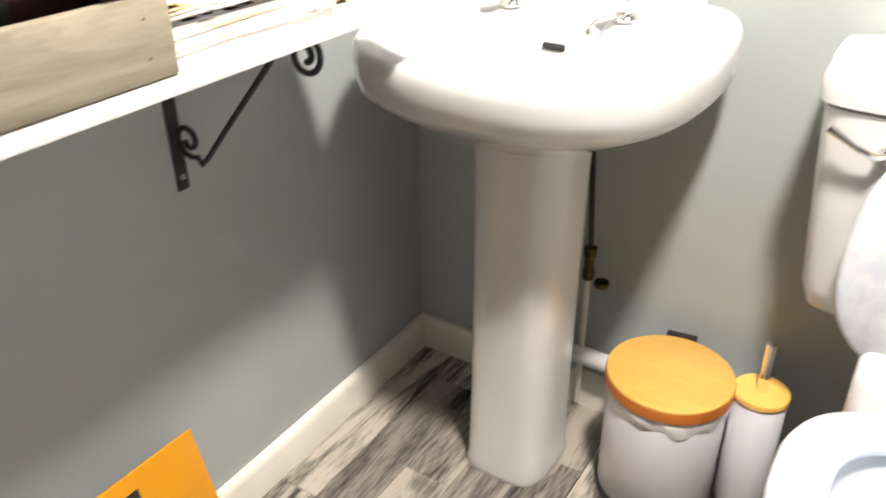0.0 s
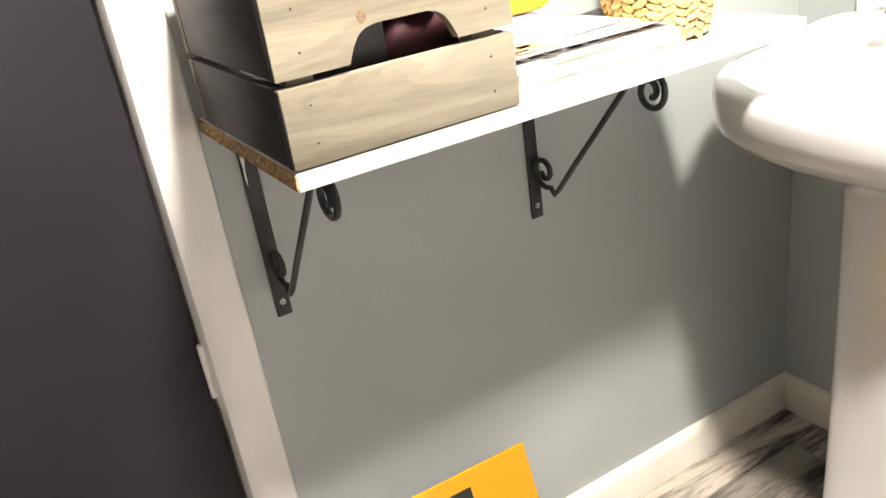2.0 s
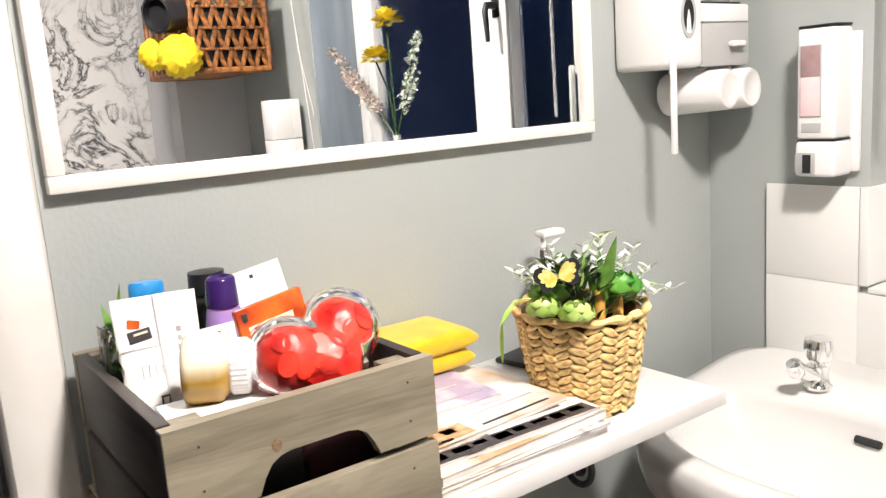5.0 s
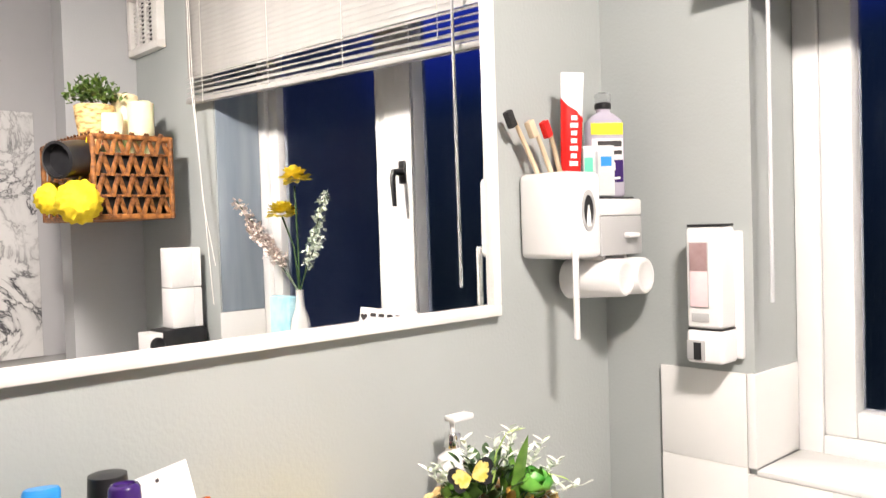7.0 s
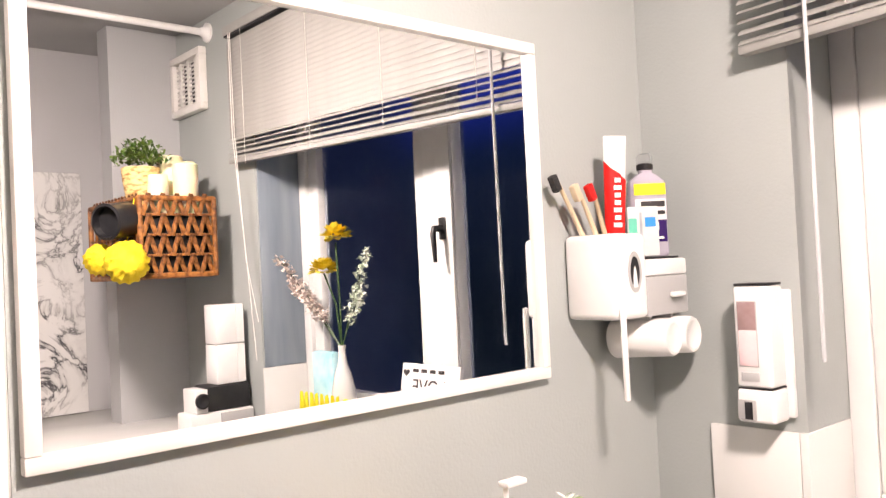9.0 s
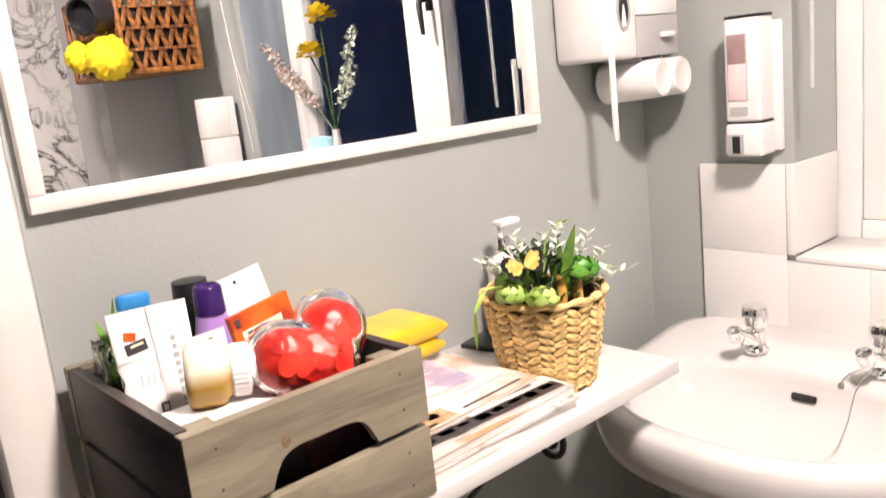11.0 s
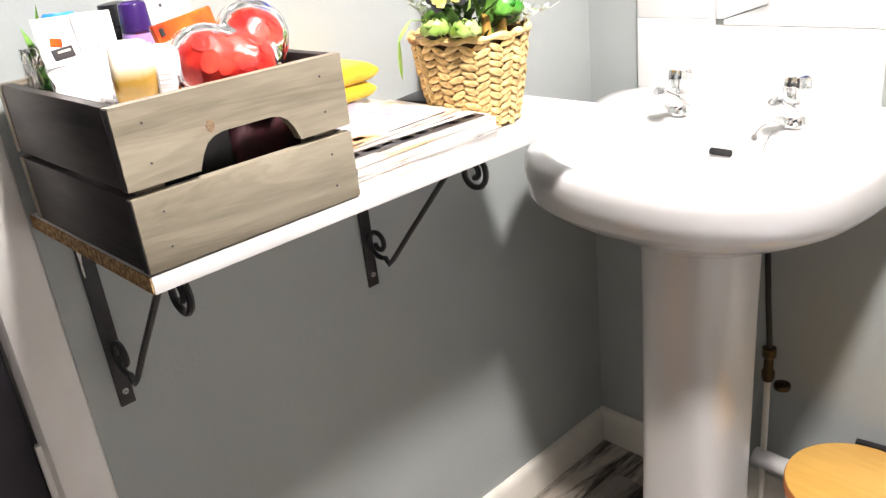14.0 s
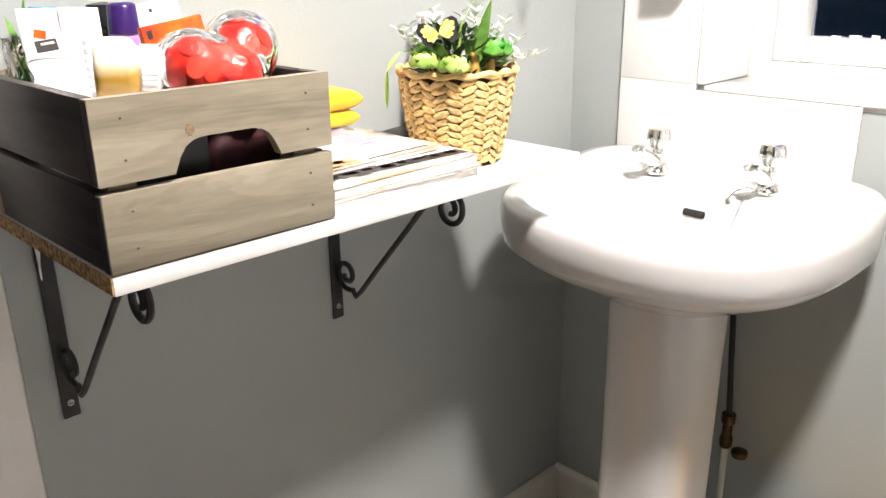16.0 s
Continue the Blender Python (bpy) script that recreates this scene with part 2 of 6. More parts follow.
MARBLE = marble_mat("marble_panel")
STRAW = mat("water_hyacinth", (0.30, 0.125, 0.025), 0.55, color2=(0.86, 0.62, 0.27), scale=42, bump=0.6, bump_scale=300, spread=(0.30, 0.56), island=0.38, stretch=(1, 1, 2.5))
STRAWDARK = mat("basket_inside", (0.10, 0.055, 0.02), 0.85, color2=(0.16, 0.09, 0.035), scale=60, bump=0.5, bump_scale=200)
WEAVE = mat("brown_rattan", (0.10, 0.032, 0.008), 0.5, color2=(0.36, 0.14, 0.035), scale=50, bump=0.4, bump_scale=300, island=0.3)
LEAF = mat("green_leaf", (0.06, 0.18, 0.02), 0.45, color2=(0.18, 0.36, 0.06), scale=40, island=0.35)
LEAFDARK = mat("dark_green_leaf", (0.018, 0.05, 0.016), 0.5, color2=(0.05, 0.11, 0.03), scale=50, island=0.4)
LEAFPALE = mat("pale_green_leaf", (0.26, 0.48, 0.06), 0.4, color2=(0.52, 0.66, 0.22), scale=30, island=0.25)
LEAFSMALL = mat("small_green_leaf", (0.05, 0.12, 0.02), 0.5, color2=(0.17, 0.27, 0.05), scale=50, island=0.4)
WAND = mat("wand_plastic", (0.70, 0.72, 0.74), 0.15, trans=0.35, ior=1.2, color2=(0.76, 0.77, 0.78), scale=9)
LEAFJADE = mat("jade_leaf", (0.05, 0.30, 0.03), 0.4, color2=(0.22, 0.52, 0.09), scale=30, island=0.25)
FROST = mat("frosted_sprig", (0.60, 0.68, 0.56), 0.6, color2=(0.78, 0.80, 0.74), scale=60)
YELLOW = mat("yellow_petal", (0.72, 0.55, 0.03), 0.6, color2=(0.8, 0.66, 0.08), scale=60, island=0.15)
BLOSSOM = mat("blush_blossom", (0.68, 0.56, 0.5), 0.7, color2=(0.78, 0.72, 0.68), scale=90, island=0.2)
TOWEL = mat("yellow_towel", (0.72, 0.45, 0.0), 0.95, color2=(0.82, 0.57, 0.01), scale=25, bump=1.0, bump_scale=500, sheen=0.4)
SPONGE = mat("yellow_sponge", (0.72, 0.5, 0.01), 0.8, color2=(0.84, 0.64, 0.03), scale=30, bump=0.8, bump_scale=160)
ORANGE = mat("orange_glass", (0.58, 0.24, 0.012), 0.12, color2=(0.64, 0.28, 0.016), scale=2, coat=0.4)
ORANGEPK = mat("orange_packet", (0.34, 0.035, 0.008), 0.2, color2=(0.60, 0.13, 0.015), scale=22, spread=(0.4, 0.62))
LCD = mat("lcd_dark", (0.02, 0.022, 0.02), 0.15, color2=(0.03, 0.033, 0.028), scale=40)
PAPER = mat("magazine_pages", (0.62, 0.6, 0.57), 0.6, color2=(0.78, 0.76, 0.73), scale=260, stretch=(0.05, 0.05, 4))
COVER1 = mat("magazine_cover_a", (0.42, 0.36, 0.5), 0.22, color2=(0.74, 0.7, 0.76), scale=14, spread=(0.4, 0.6))
COVER2 = mat("magazine_cover_b", (0.72, 0.68, 0.64), 0.22, color2=(0.5, 0.3, 0.16), scale=9, spread=(0.48, 0.64))
COVER3 = mat("magazine_cover_c", (0.72, 0.7, 0.68), 0.22, color2=(0.06, 0.055, 0.06), scale=11, spread=(0.55, 0.62))
TERRA = mat("terracotta_picture", (0.42, 0.17, 0.05), 0.3, color2=(0.62, 0.40, 0.24), scale=90)
VIOLETINK = mat("violet_ink", (0.12, 0.06, 0.20), 0.35, color2=(0.18, 0.10, 0.28), scale=60)
INK = mat("dark_ink", (0.03, 0.028, 0.03), 0.4, color2=(0.045, 0.04, 0.042), scale=50)
GREYINK = mat("grey_ink", (0.32, 0.33, 0.35), 0.4, color2=(0.4, 0.41, 0.42), scale=50)
PALEINK = mat("pale_grey_ink", (0.52, 0.525, 0.54), 0.4, color2=(0.58, 0.585, 0.59), scale=50)
REDINK = mat("dark_red_ink", (0.28, 0.04, 0.03), 0.4, color2=(0.34, 0.06, 0.04), scale=50)
TUBEW = mat("white_tube", (0.77, 0.76, 0.75), 0.25, color2=(0.82, 0.815, 0.81), scale=10, coat=0.2)
CREAM = mat("cream_bottle", (0.72, 0.66, 0.5), 0.25, color2=(0.8, 0.75, 0.6), scale=12)
BALM = mat("golden_balm", (0.42, 0.25, 0.045), 0.18, color2=(0.78, 0.72, 0.56), scale=14, coat=0.3)


def settled(m, z0, z1):
    """Lets the first tone lie low and the second above it, between two heights, with an uneven edge."""
    nt = m.node_tree
    tex = [n for n in nt.nodes if n.type == "TEX_COORD"][0]
    ramp = [n for n in nt.nodes if n.type == "VALTORGB"][0]
    wob = [n for n in nt.nodes if n.type == "TEX_NOISE"][0]
    sep = nt.nodes.new("ShaderNodeSeparateXYZ")
    nt.links.new(tex.outputs["Object"], sep.inputs[0])
    rng = nt.nodes.new("ShaderNodeMapRange")
    rng.inputs["From Min"].default_value, rng.inputs["From Max"].default_value = z0, z1
    nt.links.new(sep.outputs["Z"], rng.inputs["Value"])
    add = nt.nodes.new("ShaderNodeMath")
    add.operation = "MULTIPLY_ADD"
    add.inputs[1].default_value = 0.9
    nt.links.new(wob.outputs["Fac"], add.inputs[0])
    nt.links.new(rng.outputs[0], add.inputs[2])
    nt.links.new(add.outputs[0], ramp.inputs["Fac"])
    ramp.color_ramp.elements[0].position, ramp.color_ramp.elements[1].position = 0.58, 0.98
    return m


settled(BALM, 1.098, 1.138)
PURPLE = mat("purple_cap", (0.026, 0.010, 0.085), 0.2, color2=(0.04, 0.014, 0.12), scale=10)
LILAC = mat("lilac_bottle", (0.36, 0.22, 0.56), 0.22, color2=(0.42, 0.27, 0.6), scale=8)
REDPETAL = mat("red_petal", (0.36, 0.003, 0.003), 0.4, color2=(0.74, 0.05, 0.025), scale=38, detail=2, bump=0.3, bump_scale=60, spread=(0.35, 0.65), island=0.3)
PALEWOOD = grain_mat("pale_beech", (0.50, 0.38, 0.24), (0.68, 0.56, 0.40), 2, 0.5, 9.0)
REVEAL = mat("blue_grey_panel", (0.22, 0.27, 0.32), 0.3, color2=(0.30, 0.35, 0.40), scale=3, stretch=(6, 6, 0.6))
FLOSS = mat("milky_plastic", (0.50, 0.55, 0.55), 0.2, color2=(0.62, 0.66, 0.66), scale=25)
BUTTER = mat("butterfly_yellow", (0.50, 0.40, 0.06), 0.6, color2=(0.66, 0.58, 0.22), scale=120)
SHOWERW = mat("pale_shower_wall", (0.52, 0.52, 0.535), 0.25, color2=(0.57, 0.57, 0.585), scale=2)
BOXCLEAR = mat("clear_box_plastic", (0.99, 0.97, 0.97), 0.05, trans=1.0, ior=1.17, bump=0.8, bump_scale=26)
BLUE = mat("bright_blue", (0.02, 0.24, 0.62), 0.3, color2=(0.03, 0.29, 0.68), scale=10)
GREENTUBE = mat("green_tube", (0.05, 0.22, 0.05), 0.3, color2=(0.12, 0.36, 0.1), scale=30)
RED = mat("red_print", (0.62, 0.012, 0.012), 0.25, color2=(0.68, 0.02, 0.016), scale=8)
MOUTHWASH = mat("pale_lilac_liquid", (0.40, 0.37, 0.45), 0.1, color2=(0.48, 0.45, 0.53), scale=10, coat=0.3)
YELLOWLBL = mat("yellow_label", (0.78, 0.66, 0.02), 0.35, color2=(0.8, 0.7, 0.04), scale=10)
MINT = mat("mint_print", (0.10, 0.5, 0.36), 0.3, color2=(0.2, 0.58, 0.45), scale=10)
BRISTLE = mat("charcoal_bristle", (0.012, 0.012, 0.013), 0.8, color2=(0.03, 0.03, 0.03), scale=400)
CANDLE = mat("ivory_wax", (0.78, 0.70, 0.45), 0.4, color2=(0.83, 0.77, 0.56), scale=10, sss=0.2)
SKYBLUE = mat("pale_blue_pack", (0.30, 0.62, 0.72), 0.4, color2=(0.5, 0.74, 0.8), scale=20)
SEATM = mat("pearl_seat", (0.62, 0.64, 0.70), 0.25, color2=(0.76, 0.77, 0.79), scale=28, detail=6, spread=(0.4, 0.6))
WATER = mat("bowl_blue", (0.35, 0.5, 0.72), 0.05, color2=(0.42, 0.56, 0.76), scale=6)
BULB = glow("lamp_globe", (1.0, 0.935, 0.895), LAMP_STRENGTH)
PLANK = grain_mat("grey_wood_plank", (0.040, 0.033, 0.028), (0.43, 0.385, 0.33), 1, 0.42, 5.0, island=0.32, sharp=(0.34, 0.60), knots=0.6, scale=2.0, fine=0.42, rings=0.018, along=0.15)


# ---- mesh helpers ----
def bx(bm, x0, x1, y0, y1, z0, z1, bevel=0.0, seg=2, m=None):
    made = bmesh.ops.create_cube(bm, size=1.0)["verts"]
    bmesh.ops.transform(bm, verts=made, matrix=Matrix.LocRotScale(((x0 + x1) / 2, (y0 + y1) / 2, (z0 + z1) / 2), None, (abs(x1 - x0), abs(y1 - y0), abs(z1 - z0))))
    if bevel:
        edges = list({e for v in made for e in v.link_edges})
        res = bmesh.ops.bevel(bm, geom=edges, offset=bevel, segments=seg, affect="EDGES", profile=0.5)
        made = list({v for f in res["faces"] for v in f.verts} | {v for v in made if v.is_valid})
    if m is not None:
        bmesh.ops.transform(bm, verts=made, matrix=m)
    return bm


def loft(bm, rings, cap0=True, cap1=True, closed=True, m=None):
    vs = [[bm.verts.new(m @ Vector(p) if m is not None else p) for p in ring] for ring in rings]
    n = len(rings[0])
    for a, b in zip(vs, vs[1:]):
        for i in range(n if closed else n - 1):
            j = (i + 1) % n
            bm.faces.new((a[i], a[j], b[j], b[i]))
    if cap0:
        bm.faces.new(vs[0][::-1])
    if cap1:
        bm.faces.new(vs[-1])
    return bm


def lathe(bm, prof, seg=32, m=None, cap0=True, cap1=True):
    rings = [[(r * math.cos(2 * math.pi * i / seg), r * math.sin(2 * math.pi * i / seg), z) for i in range(seg)] for r, z in prof]
    return loft(bm, rings, cap0, cap1, True, m)


def tube(bm, pts, r, seg=8, m=None, flat=1.0):
    pts = [Vector(p) for p in pts]
    rings = []
    up = None
    for i, p in enumerate(pts):
        d = (pts[min(i + 1, len(pts) - 1)] - pts[max(i - 1, 0)]).normalized()
        if up is None:
            up = Vector((0, 0, 1)) if abs(d.z) < 0.9 else Vector((1, 0, 0))
        up = (up - d * up.dot(d)).normalized()
        side = d.cross(up)
        rr = r[i] if isinstance(r, (list, tuple)) else r
        rings.append([p + (side * math.cos(2 * math.pi * k / seg) * flat + up * math.sin(2 * math.pi * k / seg)) * rr for k in range(seg)])
    return loft(bm, rings, True, True, True, m)


def smooth(ob, angle=40):
    for p in ob.data.polygons:
        p.use_smooth = True
    ob.data.set_sharp_from_angle(angle=radians(angle))
    return ob


def mesh_ob(name, bm, material, angle=40):
    bmesh.ops.recalc_face_normals(bm, faces=bm.faces)
    me = bpy.data.meshes.new(name)
    bm.to_mesh(me)
    bm.free()
    me.materials.append(material)
    return smooth(new(name, me), angle)


def thing(name, loc, label, category, group="", kind=""):
    ob = new(name)
    ob.empty_display_size = 0.05
    ob.location = loc
    return tagged(ob, label, category, group, kind)


def under(ob, parent):
    ob.parent = parent
    if parent.type == "EMPTY":
        ob.matrix_parent_inverse = Matrix.Translation(parent.location).inverted()
    return ob


def part(name, bm, material, parent, label="", angle=40):
    """One mesh in world places under a thing, or under a part of it."""
    ob = under(mesh_ob(name, bm, material, angle), parent)
    return tagged(ob, label)


def piece(name, me, m, parent):
    """One of many alike pieces, sharing its mesh."""
    ob = new(name, me)
    ob.parent = parent
    if parent.type == "EMPTY":
        ob.matrix_parent_inverse = Matrix.Translation(parent.location).inverted()
    ob.matrix_basis = m
    return ob


def solo(name, bm, material, label, category, kind="", group="", angle=40):
    return tagged(mesh_ob(name, bm, material, angle), label, category, group, kind)


def B(*args, **kw):
    return bx(bmesh.new(), *args, **kw)


def bar(name, m, w, h, material, parent, t=0.0006):
    """A printed bar lying in the local xz plane of m, facing local -y."""
    return part(name, bx(bmesh.new(), -w / 2, w / 2, -t, t, -h / 2, h / 2, m=m), material, parent)


def lettering(name, text, size, m, material, parent):
    cu = bpy.data.curves.new(name, "FONT")
    cu.body, cu.size, cu.extrude, cu.align_x, cu.align_y = text, size, 0.0004, "CENTER", "CENTER"
    tmp = bpy.data.objects.new(name, cu)
    me = bpy.data.meshes.new_from_object(tmp)
    me.materials.append(material)
    ob = new(name, me)
    me.transform(m)
    return under(ob, parent)

# ---- the room ----
W, CEILZ, YB = 2.05, 2.36, -2.15
OX0, OX1, SILL, HEAD = 0.285, 1.487, 0.982, 2.2      # the window's opening
bm = B(-0.12, 0.0, -1.09, 0.15, -0.1, CEILZ)
bx(bm, -0.12, 0.0, -2.0, -1.09, 2.06, CEILZ)
bx(bm, -0.12, 0.0, YB - 0.1, -2.0, -0.1, CEILZ)
wall_west = solo("wall_west", bm, PAINT, "pale grey painted wall behind the shelf and mirror", "wall", "structure")
bm = B(0.0, OX0, 0.0, 0.23, -0.1, CEILZ)
bx(bm, OX1, W + 0.5, 0.0, 0.23, -0.1, CEILZ)
bx(bm, OX0, OX1, 0.0, 0.23, -0.1, SILL - 0.008)
bx(bm, OX0, OX1, 0.0, 0.23, HEAD, CEILZ)
wall_north = solo("wall_north", bm, PAINT, "pale grey painted wall with the window over the basin", "wall", "structure")
bm = B(W, W + 0.1, -0.255, 0.0, -0.1, CEILZ)
solo("wall_shower", B(W + 0.42, W + 0.5, YB - 0.1, 0.0, -0.1, CEILZ), SHOWERW, "plain pale grey shower wall behind the marble panel", "wall", "structure")
wall_east = solo("wall_east", bm, PAINT_NIB, "grey painted wall with a short projecting nib", "wall", "structure")
wall_south = solo("wall_south", B(0.0, W + 0.42, YB - 0.1, YB, -0.1, CEILZ), BOUNCEDARK, "unseen closing wall, darkened to cut bounced light", "wall", "structure")
ceiling = solo("ceiling", B(-0.12, W + 0.5, YB - 0.1, 0.23, CEILZ, CEILZ + 0.08), CEIL, "white ceiling, toned down to grey to limit bounced light", "ceiling", "structure")
floor = solo("floor", B(-0.12, W + 0.5, YB - 0.1, 0.15, -0.1, -0.006), GROUT, "grey wood-look plank floor", "floor", "structure")


def skirting(name, p0, p1, nrm):
    """A skirting board with a rounded top edge between two plan points."""
    h, t = 0.083, 0.016
    prof = [(0, 0), (t, 0), (t, h - 0.018), (t - 0.002, h - 0.01), (t - 0.006, h - 0.003), (t - 0.011, h), (0, h)]
    rings = [[(x + nrm[0] * a, y + nrm[1] * a, b) for a, b in prof] for x, y in (p0, p1)]
    return solo(name, loft(bmesh.new(), rings), SKIRT, "cream gloss-painted skirting board", "skirting", "structure")


skirting("baseboard_west", (0, -1.088), (0, -0.0165), (1, 0))
skirting("baseboard_north", (0.0, 0), (0.775, 0), (0, -1))

# door casing and the dark door in the west wall
prof = [(0, 0), (0.004, 0.002), (0.012, 0.005), (0.015, 0.012), (0.015, 0.022), (0.019, 0.028), (0.021, 0.05), (0.017, 0.064), (0.008, 0.070), (0, 0.070)]
bm = loft(bmesh.new(), [[(a, -1.0905 - b, z) for a, b in prof] for z in (0.0, 2.05)])
casing = solo("door_trim", bm, TRIM, "white gloss moulded door casing with worn edges", "door frame", "structure")
bm = B(0.0, 0.02, -2.03, -1.0905, 2.051, 2.12, 0.004)
part("head_casing", bm, TRIM, casing)
part("far_casing", B(0.0, 0.02, -2.03, -1.962, 0.0, 2.05, 0.004), TRIM, casing)
part("door_stop", B(-0.11, -0.042, -1.172, -1.092, 0.0, 2.05), TRIM, casing)
door = thing("door_1", (-0.02, -1.56, 0.004), "dark grey painted door, closed", "door", kind="structure")
part("door_leaf", B(-0.038, 0.002, -1.96, -1.1645, 0.004, 2.045, 0.003), DOORDARK, door)
for z in (0.32, 0.62, 1.62):
    hinge = part("hinge", tube(bmesh.new(), [(0.006, -1.163, z - 0.04), (0.006, -1.163, z + 0.04)], 0.0045), TRIM, door, "paint-covered hinge")
handle = part("door_handle", tube(bmesh.new(), [(0.0, -1.9, 1.0), (0.045, -1.9, 1.0), (0.05, -1.89, 1.0), (0.05, -1.79, 1.0)], 0.009, 10), CHROME, door, "chrome lever handle")

# window opening: board, tiled reveal, frame, panes
window = thing("window_1", ((OX0 + OX1) / 2, 0.12, SILL), "white framed casement window, dark night behind it", "window", kind="structure")
FY = 0.157                                            # face of the outer frame, at the back of the reveal


def stile(name, x0, x1, z0, z1, y0=FY, y1=0.215, parent=None, label=""):
    return part(name, B(x0, x1, y0, y1, z0, z1, 0.004), UPVC, parent or window, label)


def casement(x0, x1, z0, z1, y0):
    """A sash of four members round one pane, the hinged kind standing a little proud."""
    left = stile("sash_stile", x0, x0 + 0.053, z0, z1, y0, 0.21)
    stile("sash_stile", x1 - 0.053, x1, z0, z1, y0, 0.21)
    for a, b in ((z0, z0 + 0.045), (z1 - 0.045, z1)):
        stile("sash_rail", x0 + 0.0532, x1 - 0.0532, a, b, y0 + 0.0004, 0.2096)
    gx0, gx1, gz0, gz1 = x0 + 0.053, x1 - 0.053, z0 + 0.045, z1 - 0.045
    pane = part("pane", B(gx0 - 0.004, gx1 + 0.004, 0.196, 0.2, gz0 - 0.004, gz1 + 0.004), GLASS, window, "pane with the night behind it")
    pane.visible_shadow = False
    random.seed(17)
    for k in range(9):
        w = random.uniform(0.006, 0.022)
        x = random.uniform(gx0, gx1 - w)
        part("paint_fleck", B(x, x + w, 0.1935, 0.1955, gz0 - 0.001, gz0 + random.uniform(0.002, 0.006)), TRIM, pane, "stray white paint on the glass edge")
    return left


stile("frame_stile", OX0 + 0.0004, 0.328, SILL - 0.006, HEAD - 0.0004)
stile("frame_stile", 1.444, OX1 - 0.0004, SILL - 0.006, HEAD - 0.0004)
stile("frame_mullion", 0.775, 0.838, SILL - 0.006, HEAD - 0.0004)
for x0, x1 in ((0.3284, 0.7746), (0.8384, 1.4436)):
    stile("frame_rail", x0, x1, SILL - 0.006, 1.022)
    stile("frame_rail", x0, x1, HEAD - 0.04, HEAD - 0.0004)
casement(0.3288, 0.7742, 1.0225, HEAD - 0.0405, 0.162)
casement(0.8388, 1.4432, 1.0225, HEAD - 0.0405, 0.170)
stile("casement_lip", 0.722, 0.783, 1.026, HEAD - 0.045, 0.1505, 0.1566)
h = part("window_handle", tube(bmesh.new(), [(0.757, 0.150, 1.545), (0.757, 0.118, 1.545), (0.755, 0.112, 1.53), (0.750, 0.112, 1.455)], [0.011, 0.009, 0.008, 0.0055], 10), BLACKP, window, "dark metal casement handle")
part("handle_plate", B(0.744, 0.770, 0.1455, 0.1503, 1.515, 1.575, 0.002), BLACKP, window)
part("reveal_panel", B(OX1 - 0.006, OX1 - 0.0005, 0.004, FY - 0.0005, 1.1475, HEAD - 0.012, 0.001), REVEAL, window, "blue-grey side panel of the reveal")
backdrop = solo("backdrop", B(-6, 8, 6.0, 6.05, -3, 6), NIGHT, "dark night sky turning deep blue higher up", "backdrop", "structure")

sill = solo("window_sill", B(OX0, OX1, -0.001, FY - 0.0005, SILL - 0.0075, SILL), GROUT, "white tiled window sill", "window sill", "structure")
splash = solo("splashback", bx(B(0.119, 0.2735, -0.0085, -0.0005, 0.80, 1.145), 0.2737, 0.554, -0.0085, -0.0012, 0.84, 0.9815), GROUT, "white square ceramic tile splashback", "tiles", "structure")


def tile_at(parent, x0, x1, y0, y1, z0, z1):
    return part("tile", B(x0, x1, y0, y1, z0, z1, min(0.0015, abs(y1 - y0) * 0.4)), TILE, parent)


G = 0.0006
tile_at(splash, 0.118, 0.2741, -0.0095, -0.0086, 0.992 + G, 1.146)
tile_at(splash, 0.118, 0.2741, -0.0095, -0.0086, 0.838, 0.992 - G)
tile_at(splash, 0.2742, 0.408 - G, -0.0095, -0.0086, 0.838, 0.9818)
tile_at(splash, 0.408 + G, 0.555, -0.0095, -0.0086, 0.838, 0.9818)
x = 0.2895
while x < OX1 - 0.01:
    x1 = min(x + 0.29, OX1 - 0.009)
    tile_at(sill, x, x1, -0.0092, FY - 0.001, SILL + 0.0005, SILL + 0.0095)
    x = x1 + 0.0012
tile_at(splash, 0.2747, 0.2890, -0.0095, FY - 0.001, 0.9926, 1.146)
tile_at(sill, OX1 - 0.0095, OX1 - 0.0005, -0.004, FY - 0.001, 0.9935, 1.146)

# white boxed ledge beyond the window
ledge = solo("boxed_ledge", B(1.53, W + 0.42, -0.75, -0.0005, 0.0, 0.945, 0.004), TILE, "white tiled boxed-in ledge beside the window", "ledge", "structure")
panel = solo("marble_wall_panel", B(W + 0.406, W + 0.4195, -1.5, -0.235, 0.947, 1.88, 0.002), MARBLE, "white marble-effect shower wall panel with grey veins", "wall panel", "structure")

# ---- ceiling light ----
lamp = thing("ceiling_light", (LAMP[0], LAMP[1], CEILZ), "white opal dome ceiling light on a short stem, switched on", "lamp")
part("dome", lathe(bmesh.new(), [(0.010, -0.068), (0.034, -0.064), (0.060, -0.052), (0.080, -0.033), (0.090, -0.010), (0.091, 0.006)],
                   36, Matrix.Translation(LAMP)), BULB, lamp, "glowing opal dome")
# housing added to block light towards the ceiling; the stem is an unseen support
part("housing", lathe(bmesh.new(), [(0.0925, LAMP[2] - 0.004), (0.0985, LAMP[2] - 0.006), (0.101, LAMP[2] + 0.002), (0.101, LAMP[2] + 0.05), (0.09, LAMP[2] + 0.062), (0.02, LAMP[2] + 0.07)], 36, pose(LAMP[0], LAMP[1], 0)), WHITEP, lamp)
